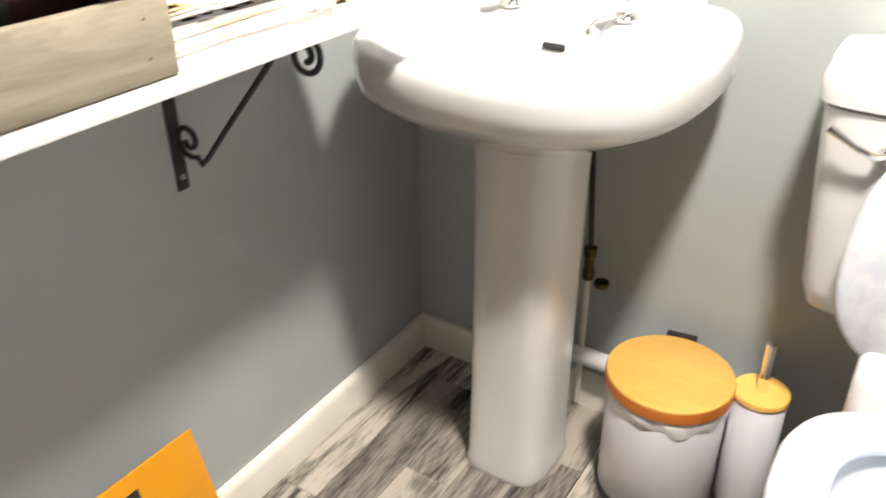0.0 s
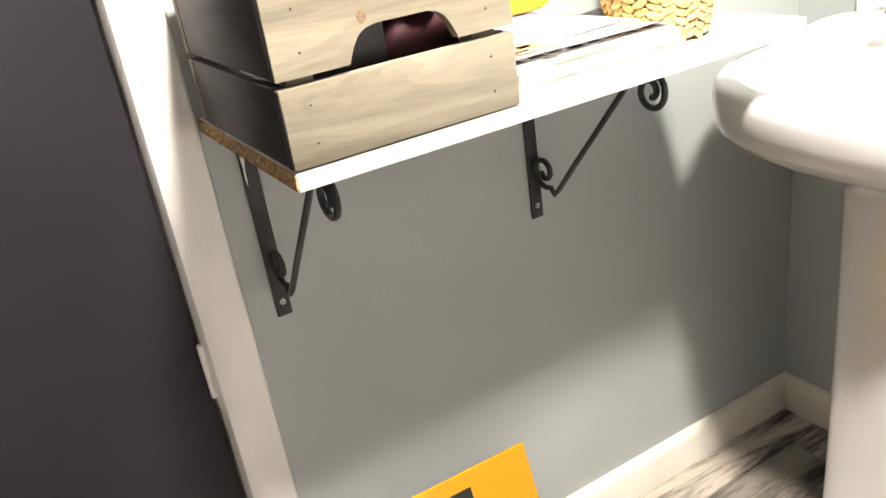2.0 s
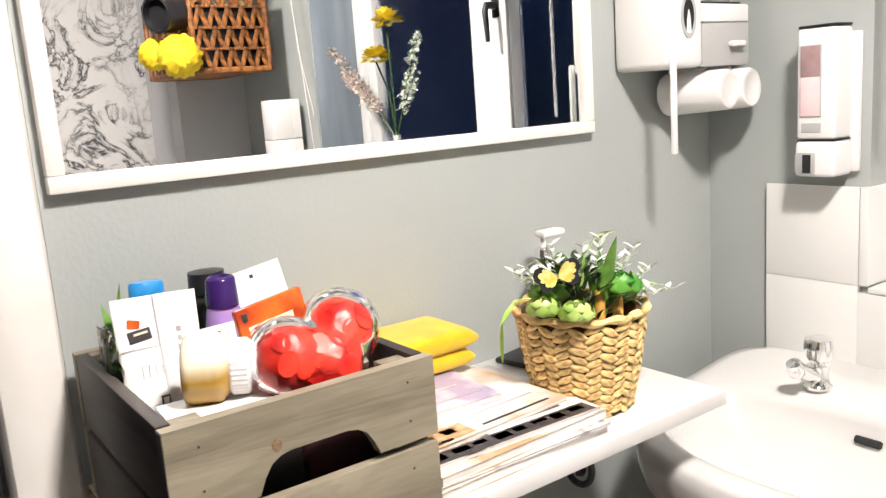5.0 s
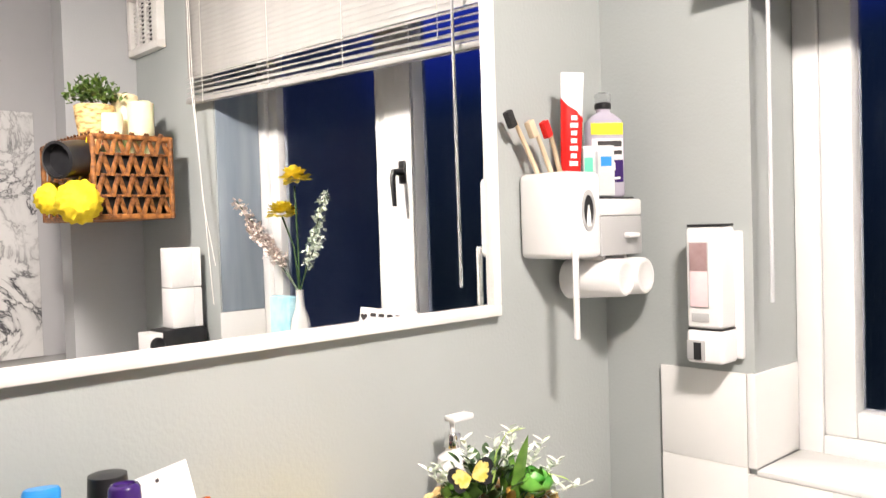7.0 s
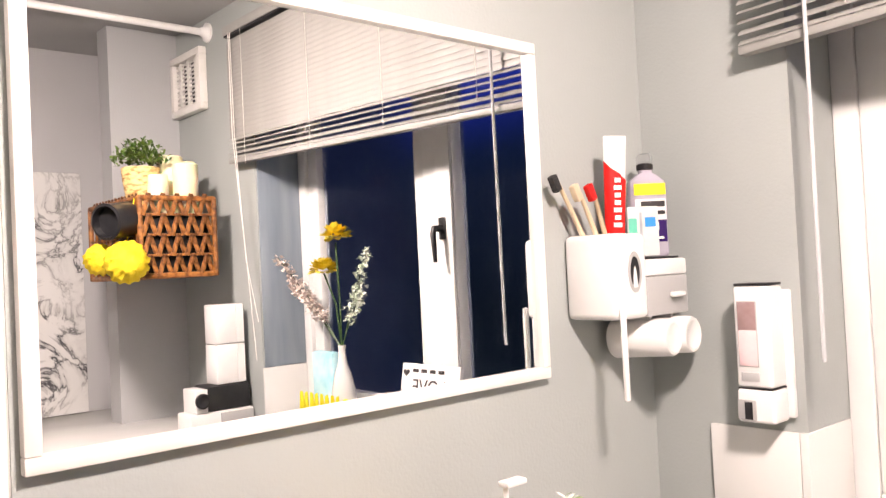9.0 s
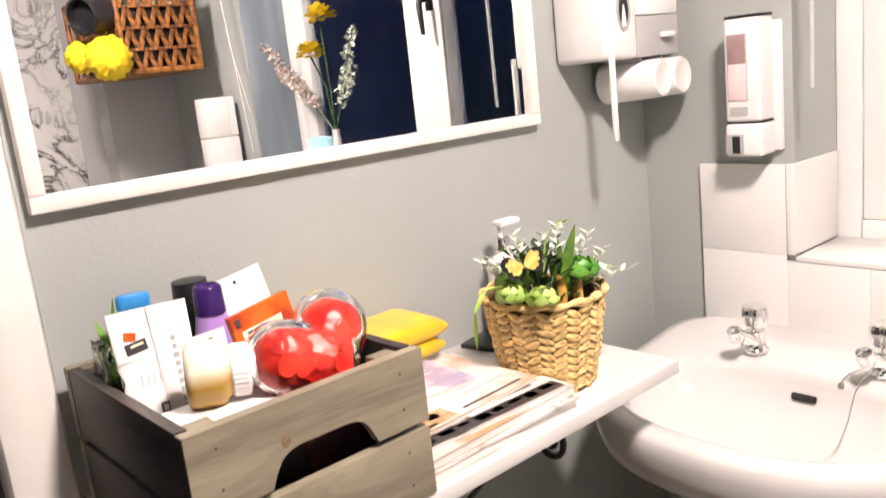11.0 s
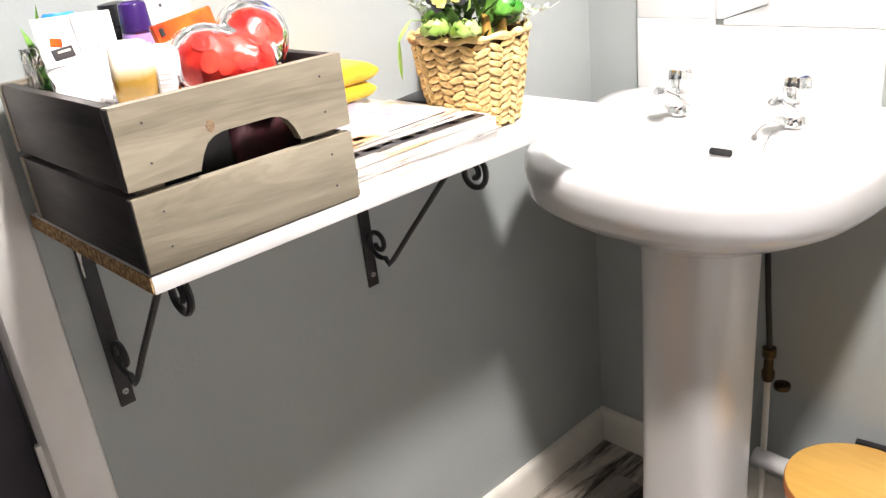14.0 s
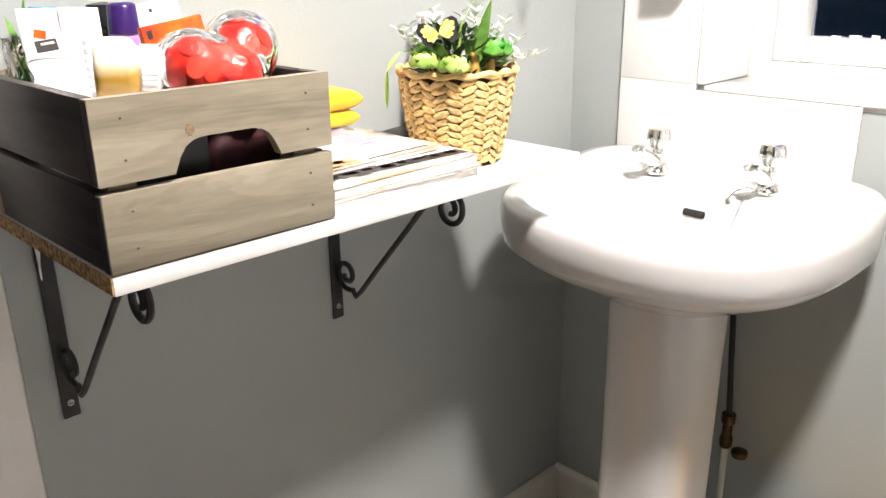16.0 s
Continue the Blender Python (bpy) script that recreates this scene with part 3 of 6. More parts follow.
part("stem", lathe(bmesh.new(), [(0.012, LAMP[2] + 0.0702), (0.012, CEILZ - 0.02), (0.045, CEILZ - 0.012), (0.05, CEILZ - 0.0006)], 24, pose(LAMP[0], LAMP[1], 0)), WHITEP, lamp)

# ---- mirror ----
MY0, MY1, MZ0, MZ1 = -1.082, -0.305, 1.255, 1.795
mirror = thing("wall_mirror", (0.0, (MY0 + MY1) / 2, MZ0), "rectangular wall mirror in a slim white wooden frame", "mirror")
FW = 0.018
part("glass", bx(bmesh.new(), 0.0015, 0.008, MY0 + 0.012, MY1 - 0.012, MZ0 + 0.012, MZ1 - 0.012), MIRROR, mirror, "silvered glass")
for y0, y1, z0, z1 in ((MY0, MY1, MZ0, MZ0 + FW), (MY0, MY1, MZ1 - FW, MZ1), (MY0, MY0 + FW, MZ0 + FW + 0.0003, MZ1 - FW - 0.0003), (MY1 - FW, MY1, MZ0 + FW + 0.0003, MZ1 - FW - 0.0003)):
    part("frame_side", B(0.001, 0.0165, y0, y1, z0, z1, 0.002), TRIM, mirror)

# ---- shelf and brackets ----
SY0, SY1, SX, SZ0, SZ = -1.088, -0.405, 0.316, 0.9235, 0.942
shelf = thing("wall_shelf", (0.0, -0.75, SZ0), "white melamine shelf with a raw chipboard end", "shelf")
part("board", B(0.001, SX, SY0 + 0.0015, SY1, SZ0, SZ, 0.0008), MELAMINE, shelf)
part("raw_end", B(0.001, SX - 0.001, SY0, SY0 + 0.0014, SZ0 + 0.0008, SZ - 0.0012), CHIP, shelf, "unsealed chipboard end")


def scroll(cx, cz, r0, turns, start, sign=1, n=26):
    """A flat spiral in the xz plane, from the outside in."""
    out = []
    for i in range(n + 1):
        f = i / n
        a = start + sign * f * turns * 2 * math.pi
        r = r0 * (1 - 0.72 * f)
        out.append((cx + r * math.cos(a), 0, cz + r * math.sin(a)))
    return out


def bracket(y):
    br = thing("shelf_bracket", (0.0, y, 0.66), "black wrought iron scroll shelf bracket", "bracket", "brackets under the shelf")
    m = pose(0, y, 0)
    part("wall_plate", bx(bmesh.new(), 0.0005, 0.0045, -0.0105, 0.0105, 0.655, SZ0 - 0.004, 0.0015, m=m), IRON, br)
    part("top_plate", bx(bmesh.new(), 0.0005, 0.245, -0.0105, 0.0105, SZ0 - 0.004, SZ0 - 0.0003, 0.001, m=m), IRON, br)
    low = scroll(0.031, 0.738, 0.026, 1.3, radians(-60), -1)
    part("scroll_rod", tube(bmesh.new(), low[::-1] + [(0.052, 0, 0.706), (0.066, 0, 0.719), (0.11, 0, 0.770), (0.16, 0, 0.826), (0.206, 0, 0.878), (0.240, 0, 0.917)], 0.0042, 8, m), IRON, br)
    part("scroll_end", tube(bmesh.new(), [(0.236, 0, 0.9185), (0.262, 0, 0.9165), (0.279, 0, 0.909)] + scroll(0.261, 0.892, 0.0245, 1.3, radians(25), -1), 0.0042, 8, m), IRON, br)
    s = part("screw", lathe(bmesh.new(), [(0.0045, 0.0045), (0.0042, 0.0062), (0.0015, 0.0066)], 12, m @ pose(0, 0, 0.676, 0, 90, 0)), SCREW, br, "bare steel screw head")
    part("screw_slot", bx(bmesh.new(), 0.0066, 0.0069, -0.0025, 0.0025, 0.6755, 0.6765, m=m), INK, s)
    return br


near = bracket(-1.043)
random.seed(9)
for z0, z1, y0, y1 in ((0.862, 0.914, -1.0525, -1.046), (0.885, 0.918, -1.046, -1.039), (0.842, 0.872, -1.0515, -1.0485)):
    ring = [(y0 + (y1 - y0) * (0.5 + 0.5 * math.cos(a) * random.uniform(0.7, 1)), z0 + (z1 - z0) * (0.5 + 0.5 * math.sin(a) * random.uniform(0.75, 1))) for a in [2 * math.pi * i / 14 for i in range(14)]]
    part("paint_splash", loft(bmesh.new(), [[(x, y, z) for y, z in ring] for x in (0.0046, 0.0052)]), TRIM, near, "dried white paint splash")
bracket(-0.614)

# ---- slatted crate ----
CY0, CY1, CX0, CX1 = -1.087, -0.843, 0.030, 0.318
crate = thing("wooden_crate", ((CX0 + CX1) / 2, (CY0 + CY1) / 2, SZ), "greywashed pine slatted crate full of toiletries", "crate")
T = 0.012
KNOT = (-0.999, 1.060)
KNOTW = mat("pine_knot", (0.15, 0.085, 0.045), 0.6, color2=(0.24, 0.17, 0.10), scale=300)
LEV = ((SZ + 0.0015, SZ + 0.0735), (SZ + 0.0805, SZ + 0.1545))


def front_board(x0, x1, z0, z1, cut, name):
    """A board with an arched hand hole along its lower edge where asked."""
    if not cut:
        return part(name, B(x0, x1, CY0, CY1, z0, z1, 0.0015), CRATEW, crate)
    yc = (CY0 + CY1) / 2 + 0.004
    low = [(CY0, 0), (yc - 0.056, 0), (yc - 0.0555, 0.002), (yc - 0.050, 0.014), (yc - 0.044, 0.023), (yc - 0.036, 0.028), (yc - 0.026, 0.030),
           (yc + 0.026, 0.030), (yc + 0.036, 0.028), (yc + 0.044, 0.023), (yc + 0.050, 0.014), (yc + 0.0555, 0.002), (yc + 0.056, 0), (CY1, 0)]
    bm = loft(bmesh.new(), [[(x0, y, z0 + d), (x1, y, z0 + d), (x1, y, z1), (x0, y, z1)] for y, d in low])
    return part(name, bm, CRATEW, crate, angle=25)


for k, (z0, z1) in enumerate(LEV):
    fb = front_board(CX1 - T, CX1, z0, z1, k == 1, "front_board")
    part("board_end", B(CX1 - T + 0.0003, CX1 - 0.0012, CY0 - 0.0008, CY0 - 0.0001, z0 + 0.001, z1 - 0.0012), CRATEIN, fb, "dark strip on the board end")
    for y in (CY0 + 0.026, CY1 - 0.029):
        for z in (z0 + 0.020, z1 - 0.018):
            part("nail", lathe(bmesh.new(), [(0.0012, 0), (0.0012, 0.0005)], 8, pose(CX1 + 0.0001, y, z, 0, 90, 0)), INK, fb)
    if k == 1:
        knot = part("knot", lathe(bmesh.new(), [(0.0052, 0.0), (0.0048, 0.0004)], 14, pose(CX1 - 0.0002, KNOT[0], KNOT[1], 0, 90, 0) @ Matrix.Diagonal((1.15, 0.9, 1, 1))), KNOTW, fb, "brown pine knot")
    front_board(CX0, CX0 + T, z0, z1, k == 1, "back_board")
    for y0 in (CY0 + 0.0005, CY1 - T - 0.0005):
        part("side_board", B(CX0 + T + 0.0006, CX1 - T - 0.0045, y0, y0 + T, z0, z1, 0.0015), CRATESHADE, crate)
for x in (CX0 + T + 0.001, CX1 - T - 0.027):
    for y in (CY0 + T + 0.001, CY1 - T - 0.027):
        # rear posts take near-black pine: the shade inside the crate as colour
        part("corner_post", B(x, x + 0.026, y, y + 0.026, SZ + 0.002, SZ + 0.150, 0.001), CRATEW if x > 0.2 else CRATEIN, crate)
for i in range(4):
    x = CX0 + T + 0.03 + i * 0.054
    part("base_slat", B(x, x + 0.046, CY0 + T + 0.001, CY1 - T - 0.001, SZ + 0.002, SZ + 0.010, 0.001), CRATESHADE, crate)

# ---- basin, pedestal, taps ----
BX = 0.352


def basin_plan(hw, yc, front, back, n_front=2.35, n_back=5.0, count=72):
    out = []
    for i in range(count):
        a = 2 * math.pi * i / count
        c, s = math.cos(a), math.sin(a)
        n = n_front if s < 0 else n_back
        out.append((BX + hw * math.copysign(abs(c) ** (2 / n), c), yc + (front if s < 0 else back) * math.copysign(abs(s) ** (2 / n), s)))
    return out


basin = thing("pedestal_basin", (BX, -0.2, 0.0), "white ceramic pedestal wash basin with two chrome taps", "basin")
rings = []
# (half width, centre y, front reach, back reach, height, lift towards the wall)
for hw, yc, fr, bk, z, lift, nf, nb in (
        (0.080, -0.20, 0.085, 0.08, 0.668, 0, 2.6, 3.0), (0.105, -0.195, 0.098, 0.10, 0.674, 0, 2.5, 3.2), (0.145, -0.18, 0.140, 0.13, 0.690, 0, 2.4, 4.0), (0.200, -0.165, 0.200, 0.150, 0.715, 0, 2.4, 4.5), (0.242, -0.15, 0.252, 0.145, 0.735, 0, 2.4, 5.0),
        (0.2635, -0.145, 0.281, 0.142, 0.7495, 0, 2.4, 5.0), (0.2755, -0.14, 0.303, 0.139, 0.764, 0, 2.4, 5.0), (0.2785, -0.14, 0.309, 0.139, 0.770, 0.002, 2.4, 5.0), (0.281, -0.14, 0.314, 0.139, 0.793, 0.01, 2.4, 5.0), (0.2825, -0.14, 0.3165, 0.139, 0.814, 0.02, 2.4, 5.0), (0.280, -0.14, 0.314, 0.139, 0.831, 0.026, 2.4, 5.0),
        (0.273, -0.14, 0.308, 0.138, 0.8385, 0.028, 2.4, 5.0), (0.256, -0.14, 0.290, 0.137, 0.840, 0.028, 2.4, 4.5),
        (0.240, -0.20, 0.214, 0.085, 0.838, 0.004, 2.4, 2.8), (0.228, -0.21, 0.194, 0.085, 0.833, 0, 2.4, 2.6), (0.218, -0.225, 0.168, 0.098, 0.820, 0, 2.4, 2.5), (0.210, -0.235, 0.150, 0.106, 0.795, 0, 2.3, 2.4), (0.182, -0.252, 0.150, 0.094, 0.762, 0, 2.2, 2.2),
        (0.135, -0.255, 0.112, 0.078, 0.735, 0, 2.0, 2.0), (0.075, -0.255, 0.062, 0.05, 0.722, 0, 2.0, 2.0), (0.02, -0.255, 0.02, 0.02, 0.717, 0, 2.0, 2.0)):
    plan = basin_plan(hw, yc, fr, bk, nf, nb)
    rings.append([(x, y, z + lift * max(0.0, min(1.0, (y + 0.20) / 0.2)) ** 1.5) for x, y in plan])
bowl = part("bowl", loft(bmesh.new(), rings), CERAMIC, basin, angle=70)
part("overflow_slot", bx(bmesh.new(), -0.0195, 0.0195, -0.0058, 0.0058, -0.006, 0.0024, 0.0035, 3, m=Matrix.Translation((0.357, -0.1345, 0.800)) @ pose(0, 0, 0, 68, 0, 0)), BRISTLE, bowl, "dark overflow slot")
part("drain", lathe(bmesh.new(), [(0.021, 0.715), (0.021, 0.7205), (0.017, 0.7215), (0.014, 0.718)], 24, pose(BX, -0.255, 0)), CHROME, bowl, "chrome waste ring")


def ped_plan(hw, y0, y1, cx, n=56):
    """Flat at the back, a broad rounded front."""
    out = []
    for i in range(n):
        a = 2 * math.pi * i / n
        c, s = math.cos(a), math.sin(a)
        e = 0.50 if s < 0 else 0.3
        yc = y1 - 0.03
        out.append((BX + cx + 0.955 * hw * math.copysign(abs(c) ** e, c), yc + ((yc - y0) if s < 0 else (y1 - yc)) * math.copysign(abs(s) ** e, s)))
    return out


rings = [[(x, y, z) for x, y in ped_plan(hw, y0, -0.15, cx)] for hw, y0, z, cx in
         ((0.088, -0.302, 0.0005, 0.012), (0.0895, -0.304, 0.012, 0.012), (0.086, -0.299, 0.028, 0.012), (0.0845, -0.297, 0.2, 0.0125), (0.0845, -0.297, 0.40, 0.014), (0.0845, -0.299, 0.56, 0.015), (0.086, -0.303, 0.668, 0.016), (0.089, -0.308, 0.700, 0.016))]
part("pedestal", loft(bmesh.new(), rings), CERAMIC, basin, angle=60)


def tap(x, y, z):
    t = part("tap", lathe(bmesh.new(), [(0.021, 0), (0.0215, 0.004), (0.0175, 0.008), (0.016, 0.018), (0.0155, 0.03), (0.0165, 0.036), (0.010, 0.038), (0.010, 0.044)], 24, pose(x, y, z)), CHROME, basin, "chrome pillar tap")
    pts = [(x, y - 0.004, z + 0.016), (x - 0.003, y - 0.022, z + 0.027), (x - 0.006, y - 0.042, z + 0.039), (x - 0.007, y - 0.047, z + 0.041)]
    part("spout", tube(bmesh.new(), pts, [0.0125, 0.0115, 0.0105, 0.0105], 14), CHROME, t)
    part("nozzle", lathe(bmesh.new(), [(0.010, -0.014), (0.0125, -0.011), (0.0135, 0.0), (0.011, 0.010), (0.004, 0.0125)], 20, Matrix.Translation((x - 0.008, y - 0.050, z + 0.042)) @ pose(0, 0, 0, 30, 0, 0)), CHROME, t)
    rings = []
    for r, h in ((0.010, 0.044), (0.017, 0.046), (0.0205, 0.052), (0.0215, 0.068), (0.019, 0.078), (0.013, 0.0805)):
        rings.append([(x + r * (1 + 0.09 * math.cos(6 * a)) * math.cos(a), y + r * (1 + 0.09 * math.cos(6 * a)) * math.sin(a), z + h) for a in [2 * math.pi * i / 48 for i in range(48)]])
    part("tap_head", loft(bmesh.new(), rings), CHROME, t, "fluted chrome tap head", angle=30)
    return t


tap(0.259, -0.093, 0.846)
tap(0.459, -0.091, 0.846)
chain = [(0.445, -0.098, 0.849), (0.43, -0.106, 0.852), (0.418, -0.116, 0.846), (0.412, -0.122, 0.838), (0.411, -0.124, 0.833)]
pc = part("plug_chain", tube(bmesh.new(), chain, 0.0012, 6), CHROME, basin, "thin ball chain")
part("plug_bead", lathe(bmesh.new(), [(0.001, -0.006), (0.0055, -0.003), (0.006, 0.001), (0.003, 0.006)], 14, pose(0.411, -0.1245, 0.829)), SCREW, pc)
part("chain_run", tube(bmesh.new(), [(0.446, -0.102, 0.849), (0.440, -0.125, 0.845), (0.437, -0.14, 0.83), (0.435, -0.16, 0.79), (0.43, -0.185, 0.758), (0.42, -0.21, 0.742)], 0.0009, 6), CHROME, basin)

# pipes behind the pedestal
pipes = thing("supply_pipes", (0.43, -0.03, 0.0), "supply pipe with black flexible hose and brass valve", "pipe")
part("hose", tube(bmesh.new(), [(0.405, -0.05, 0.70), (0.408, -0.05, 0.6), (0.412, -0.045, 0.5), (0.415, -0.036, 0.402)], 0.0055, 10), BLACKP, pipes, "black braided hose")
part("valve", lathe(bmesh.new(), [(0.010, 0.33), (0.012, 0.335), (0.012, 0.35), (0.009, 0.355), (0.009, 0.38), (0.013, 0.383), (0.013, 0.40), (0.008, 0.402)], 12, pose(0.415, -0.036, 0)), BRASS, pipes, "brass isolating valve")
part("valve_wheel", lathe(bmesh.new(), [(0.006, -0.01), (0.018, -0.007), (0.02, 0), (0.018, 0.006), (0.006, 0.009)], 16, pose(0.445, -0.04, 0.33) @ pose(0, 0, 0, 0, 0, 0) @ Matrix.Diagonal((0.8, 0.8, 0.8, 1)) @ Matrix.Translation((0, 0, 0))), BRASS, pipes)
part("riser", tube(bmesh.new(), [(0.415, -0.036, 0.33), (0.414, -0.034, 0.18), (0.412, -0.03, 0.02)], 0.006, 10), SKIRT, pipes, "painted riser pipe")
part("waste_pipe", tube(bmesh.new(), [(0.40, -0.04, 0.15), (0.55, -0.04, 0.146), (0.72, -0.04, 0.140), (0.80, -0.04, 0.136)], 0.0185, 14), WHITEP, pipes, "white waste pipe")

# ---- on the shelf: magazines, towel, basket, pump bottle ----
random.seed(4)
MZ = SZ + 0.0004


def magazine(x0, x1, y0, y1, z0, z1, turn, cover, label, bars=()):
    c = ((x0 + x1) / 2, (y0 + y1) / 2)
    mg = thing("magazine", (c[0], c[1], z0), label, "magazine", "magazines on the shelf")
    m = pose(c[0], c[1], 0, 0, 0, turn) @ Matrix.Translation((-c[0], -c[1], 0))
    part("page_block", bx(bmesh.new(), x0 + 0.001, x1 - 0.001, y0 + 0.001, y1 - 0.001, z0 + 0.0008, z1 - 0.0008, m=m), PAPER, mg)
    part("cover", bx(bmesh.new(), x0, x1, y0, y1, z1 - 0.0007, z1, m=m), cover, mg)
    part("back_cover", bx(bmesh.new(), x0, x1, y0, y1, z0, z0 + 0.0007, m=m), cover, mg)
    for (bx0, bx1, by0, by1, mt) in bars:
        part("printed_block", bx(bmesh.new(), x0 + bx0, x0 + bx1, y0 + by0, y0 + by1, z1 + 0.0001, z1 + 0.0004, m=m), mt, mg)
    return mg


magazine(0.095, 0.302, -0.838, -0.602, MZ, MZ + 0.011, 1, COVER2, "thick glossy magazine at the bottom of a stack")
magazine(0.098, 0.304, -0.836, -0.600, MZ + 0.0113, MZ + 0.0148, -1, COVER3, "glossy magazine with a dark cover in a stack")
magazine(0.090, 0.299, -0.836, -0.600, MZ + 0.0151, MZ + 0.0255, 2, COVER2, "thick white glossy magazine in a stack")
magazine(0.088, 0.292, -0.834, -0.604, MZ + 0.0258, MZ + 0.031, -2, COVER3, "glossy magazine with black and white print", [(0.180, 0.203, 0.006, 0.224, INK)] + [(0.183, 0.197 - 0.003 * (k % 3), 0.014 + 0.026 * k, 0.030 + 0.026 * k + 0.004 * (k % 2), TUBEW) for k in range(8)] + [(0.166, 0.171, 0.08, 0.20, INK)])
magazine(0.060, 0.262, -0.834, -0.625, MZ + 0.0313, MZ + 0.0365, 3, COVER2, "glossy magazine with a pale cover and orange picture", [(0.188, 0.192, 0.09, 0.19, INK), (0.166, 0.196, 0.03, 0.075, TERRA), (0.171, 0.184, 0.044, 0.060, COVER2), (0.16, 0.1625, 0.10, 0.19, GREYINK), (0.192, 0.197, 0.012, 0.045, INK)])
magazine(0.045, 0.205, -0.836, -0.672, MZ + 0.0368, MZ + 0.0445, -4, COVER1, "small lilac magazine on top of the stack", [(0.118 + 0.006 * (k % 2), 0.128 + 0.006 * (k % 2), 0.012 + 0.011 * k, 0.019 + 0.011 * k, VIOLETINK) for k in range(7)] + [(0.136, 0.1375, 0.02, 0.15, GREYINK), (0.10, 0.102, 0.05, 0.14, PALEINK)])

TZ = MZ + 0.0448


def folded(x0, x1, y0, y1, z0, th, r, m=None):
    """One soft fold of cloth: a rounded slab, fuller along the fold."""
    bm = bmesh.new()
    rings = []
    n = 22
    for i in range(n + 1):
        f = 0.5 - 0.5 * math.cos(math.pi * i / n)
        y = y0 + (y1 - y0) * f
        d = min(1.0, min(f, 1 - f) * (y1 - y0) / r)
        k = max(math.sqrt(1 - (1 - d) ** 2), 0.06)
        hz = th / 2 * k
        zc = z0 + th / 2
        ring = []
        for j in range(20):
            a = 2 * math.pi * j / 20
            c, s = math.cos(a), math.sin(a)
            ring.append(((x0 + x1) / 2 + (x1 - x0) / 2 * math.copysign(abs(c) ** 0.3, c) * (0.97 + 0.03 * k), y, zc + hz * math.copysign(abs(s) ** 0.6, s) * (1 + 0.04 * math.sin(9 * f + 3 * c))))
        rings.append(ring)
    return loft(bm, rings, m=m)


towel = thing("folded_towel", (0.06, -0.74, TZ), "bright yellow folded hand towel on the magazines", "towel")
part("lower_fold", folded(0.008, 0.112, -0.83, -0.636, TZ, 0.024, 0.018), TOWEL, towel, angle=80)
part("upper_fold", folded(0.006, 0.114, -0.83, -0.630, TZ + 0.0225, 0.028, 0.022), TOWEL, towel, angle=80)

# woven planter
PX, PY = 0.216, -0.553
basket = thing("woven_planter", (PX, PY, MZ), "woven water hyacinth basket of artificial succulents", "basket")
H = 0.123


def pr(f):
    return 0.057 + 0.021 * f ** 0.8


# dark brown core: shade in the weave's gaps given as colour
part("liner", lathe(bmesh.new(), [(0.054, MZ + 0.001), (pr(0.3) - 0.004, MZ + H * 0.3), (pr(0.7) - 0.004, MZ + H * 0.7), (pr(1) - 0.006, MZ + H - 0.003), (pr(1) - 0.012, MZ + H - 0.003), (0.055, MZ + H * 0.72), (0.01, MZ + H * 0.70)], 32, pose(PX, PY, 0)), STRAWDARK, basket, "shadowed inside of the weave")
me = bpy.data.meshes.new("strand")
bm = bmesh.new()
rings = []
for i in range(7):
    f = i / 6
    r = 0.0053 * math.sin(math.pi * (0.07 + 0.86 * f)) ** 0.75
    rings.append([(r * 0.62 * math.cos(2 * math.pi * k / 8) + 0.002 * math.sin(math.pi * f), -0.0125 + 0.025 * f, r * math.sin(2 * math.pi * k / 8)) for k in range(8)])
loft(bm, rings)
bmesh.ops.recalc_face_normals(bm, faces=bm.faces)
bm.to_mesh(me)
bm.free()
me.materials.append(STRAW)
for p in me.polygons:
    p.use_smooth = True
NC, NR = 26, 11
for row in range(NR):
    for col in range(NC):
        f = (row + 0.5 + (0.5 if col % 2 else 0) * 0.9) / (NR + 0.5)
        a = 2 * math.pi * (col + 0.5) / NC
        r = pr(f) - 0.001
        k = (2 * math.pi * r / NC) / 0.0195
        m = pose(PX, PY, MZ + H * f * 0.97, 0, 0, math.degrees(a)) @ Matrix.Translation((r + random.uniform(-0.001, 0.001), 0, 0)) @ Matrix.Diagonal((0.72, 1, 1, 1)) @ pose(0, 0, 0, (21 if col % 2 else -24) + random.uniform(-8, 8), 0, 0) @ Matrix.Diagonal((1, k * random.uniform(1.0, 1.16), random.uniform(0.86, 1.06), 1))
        piece("strand", me, m, basket)
rim = []
for i in range(97):
    a = 2 * math.pi * i / 96
    rim.append((PX + (pr(1) + 0.001) * math.cos(a), PY + (pr(1) + 0.001) * math.sin(a), MZ + H - 0.001 + 0.0012 * math.sin(a * 14)))
part("rim_braid", tube(bmesh.new(), rim, [0.0046 + 0.0012 * math.sin(i * 0.9) for i in range(97)], 8), STRAW, basket, "twisted rim")


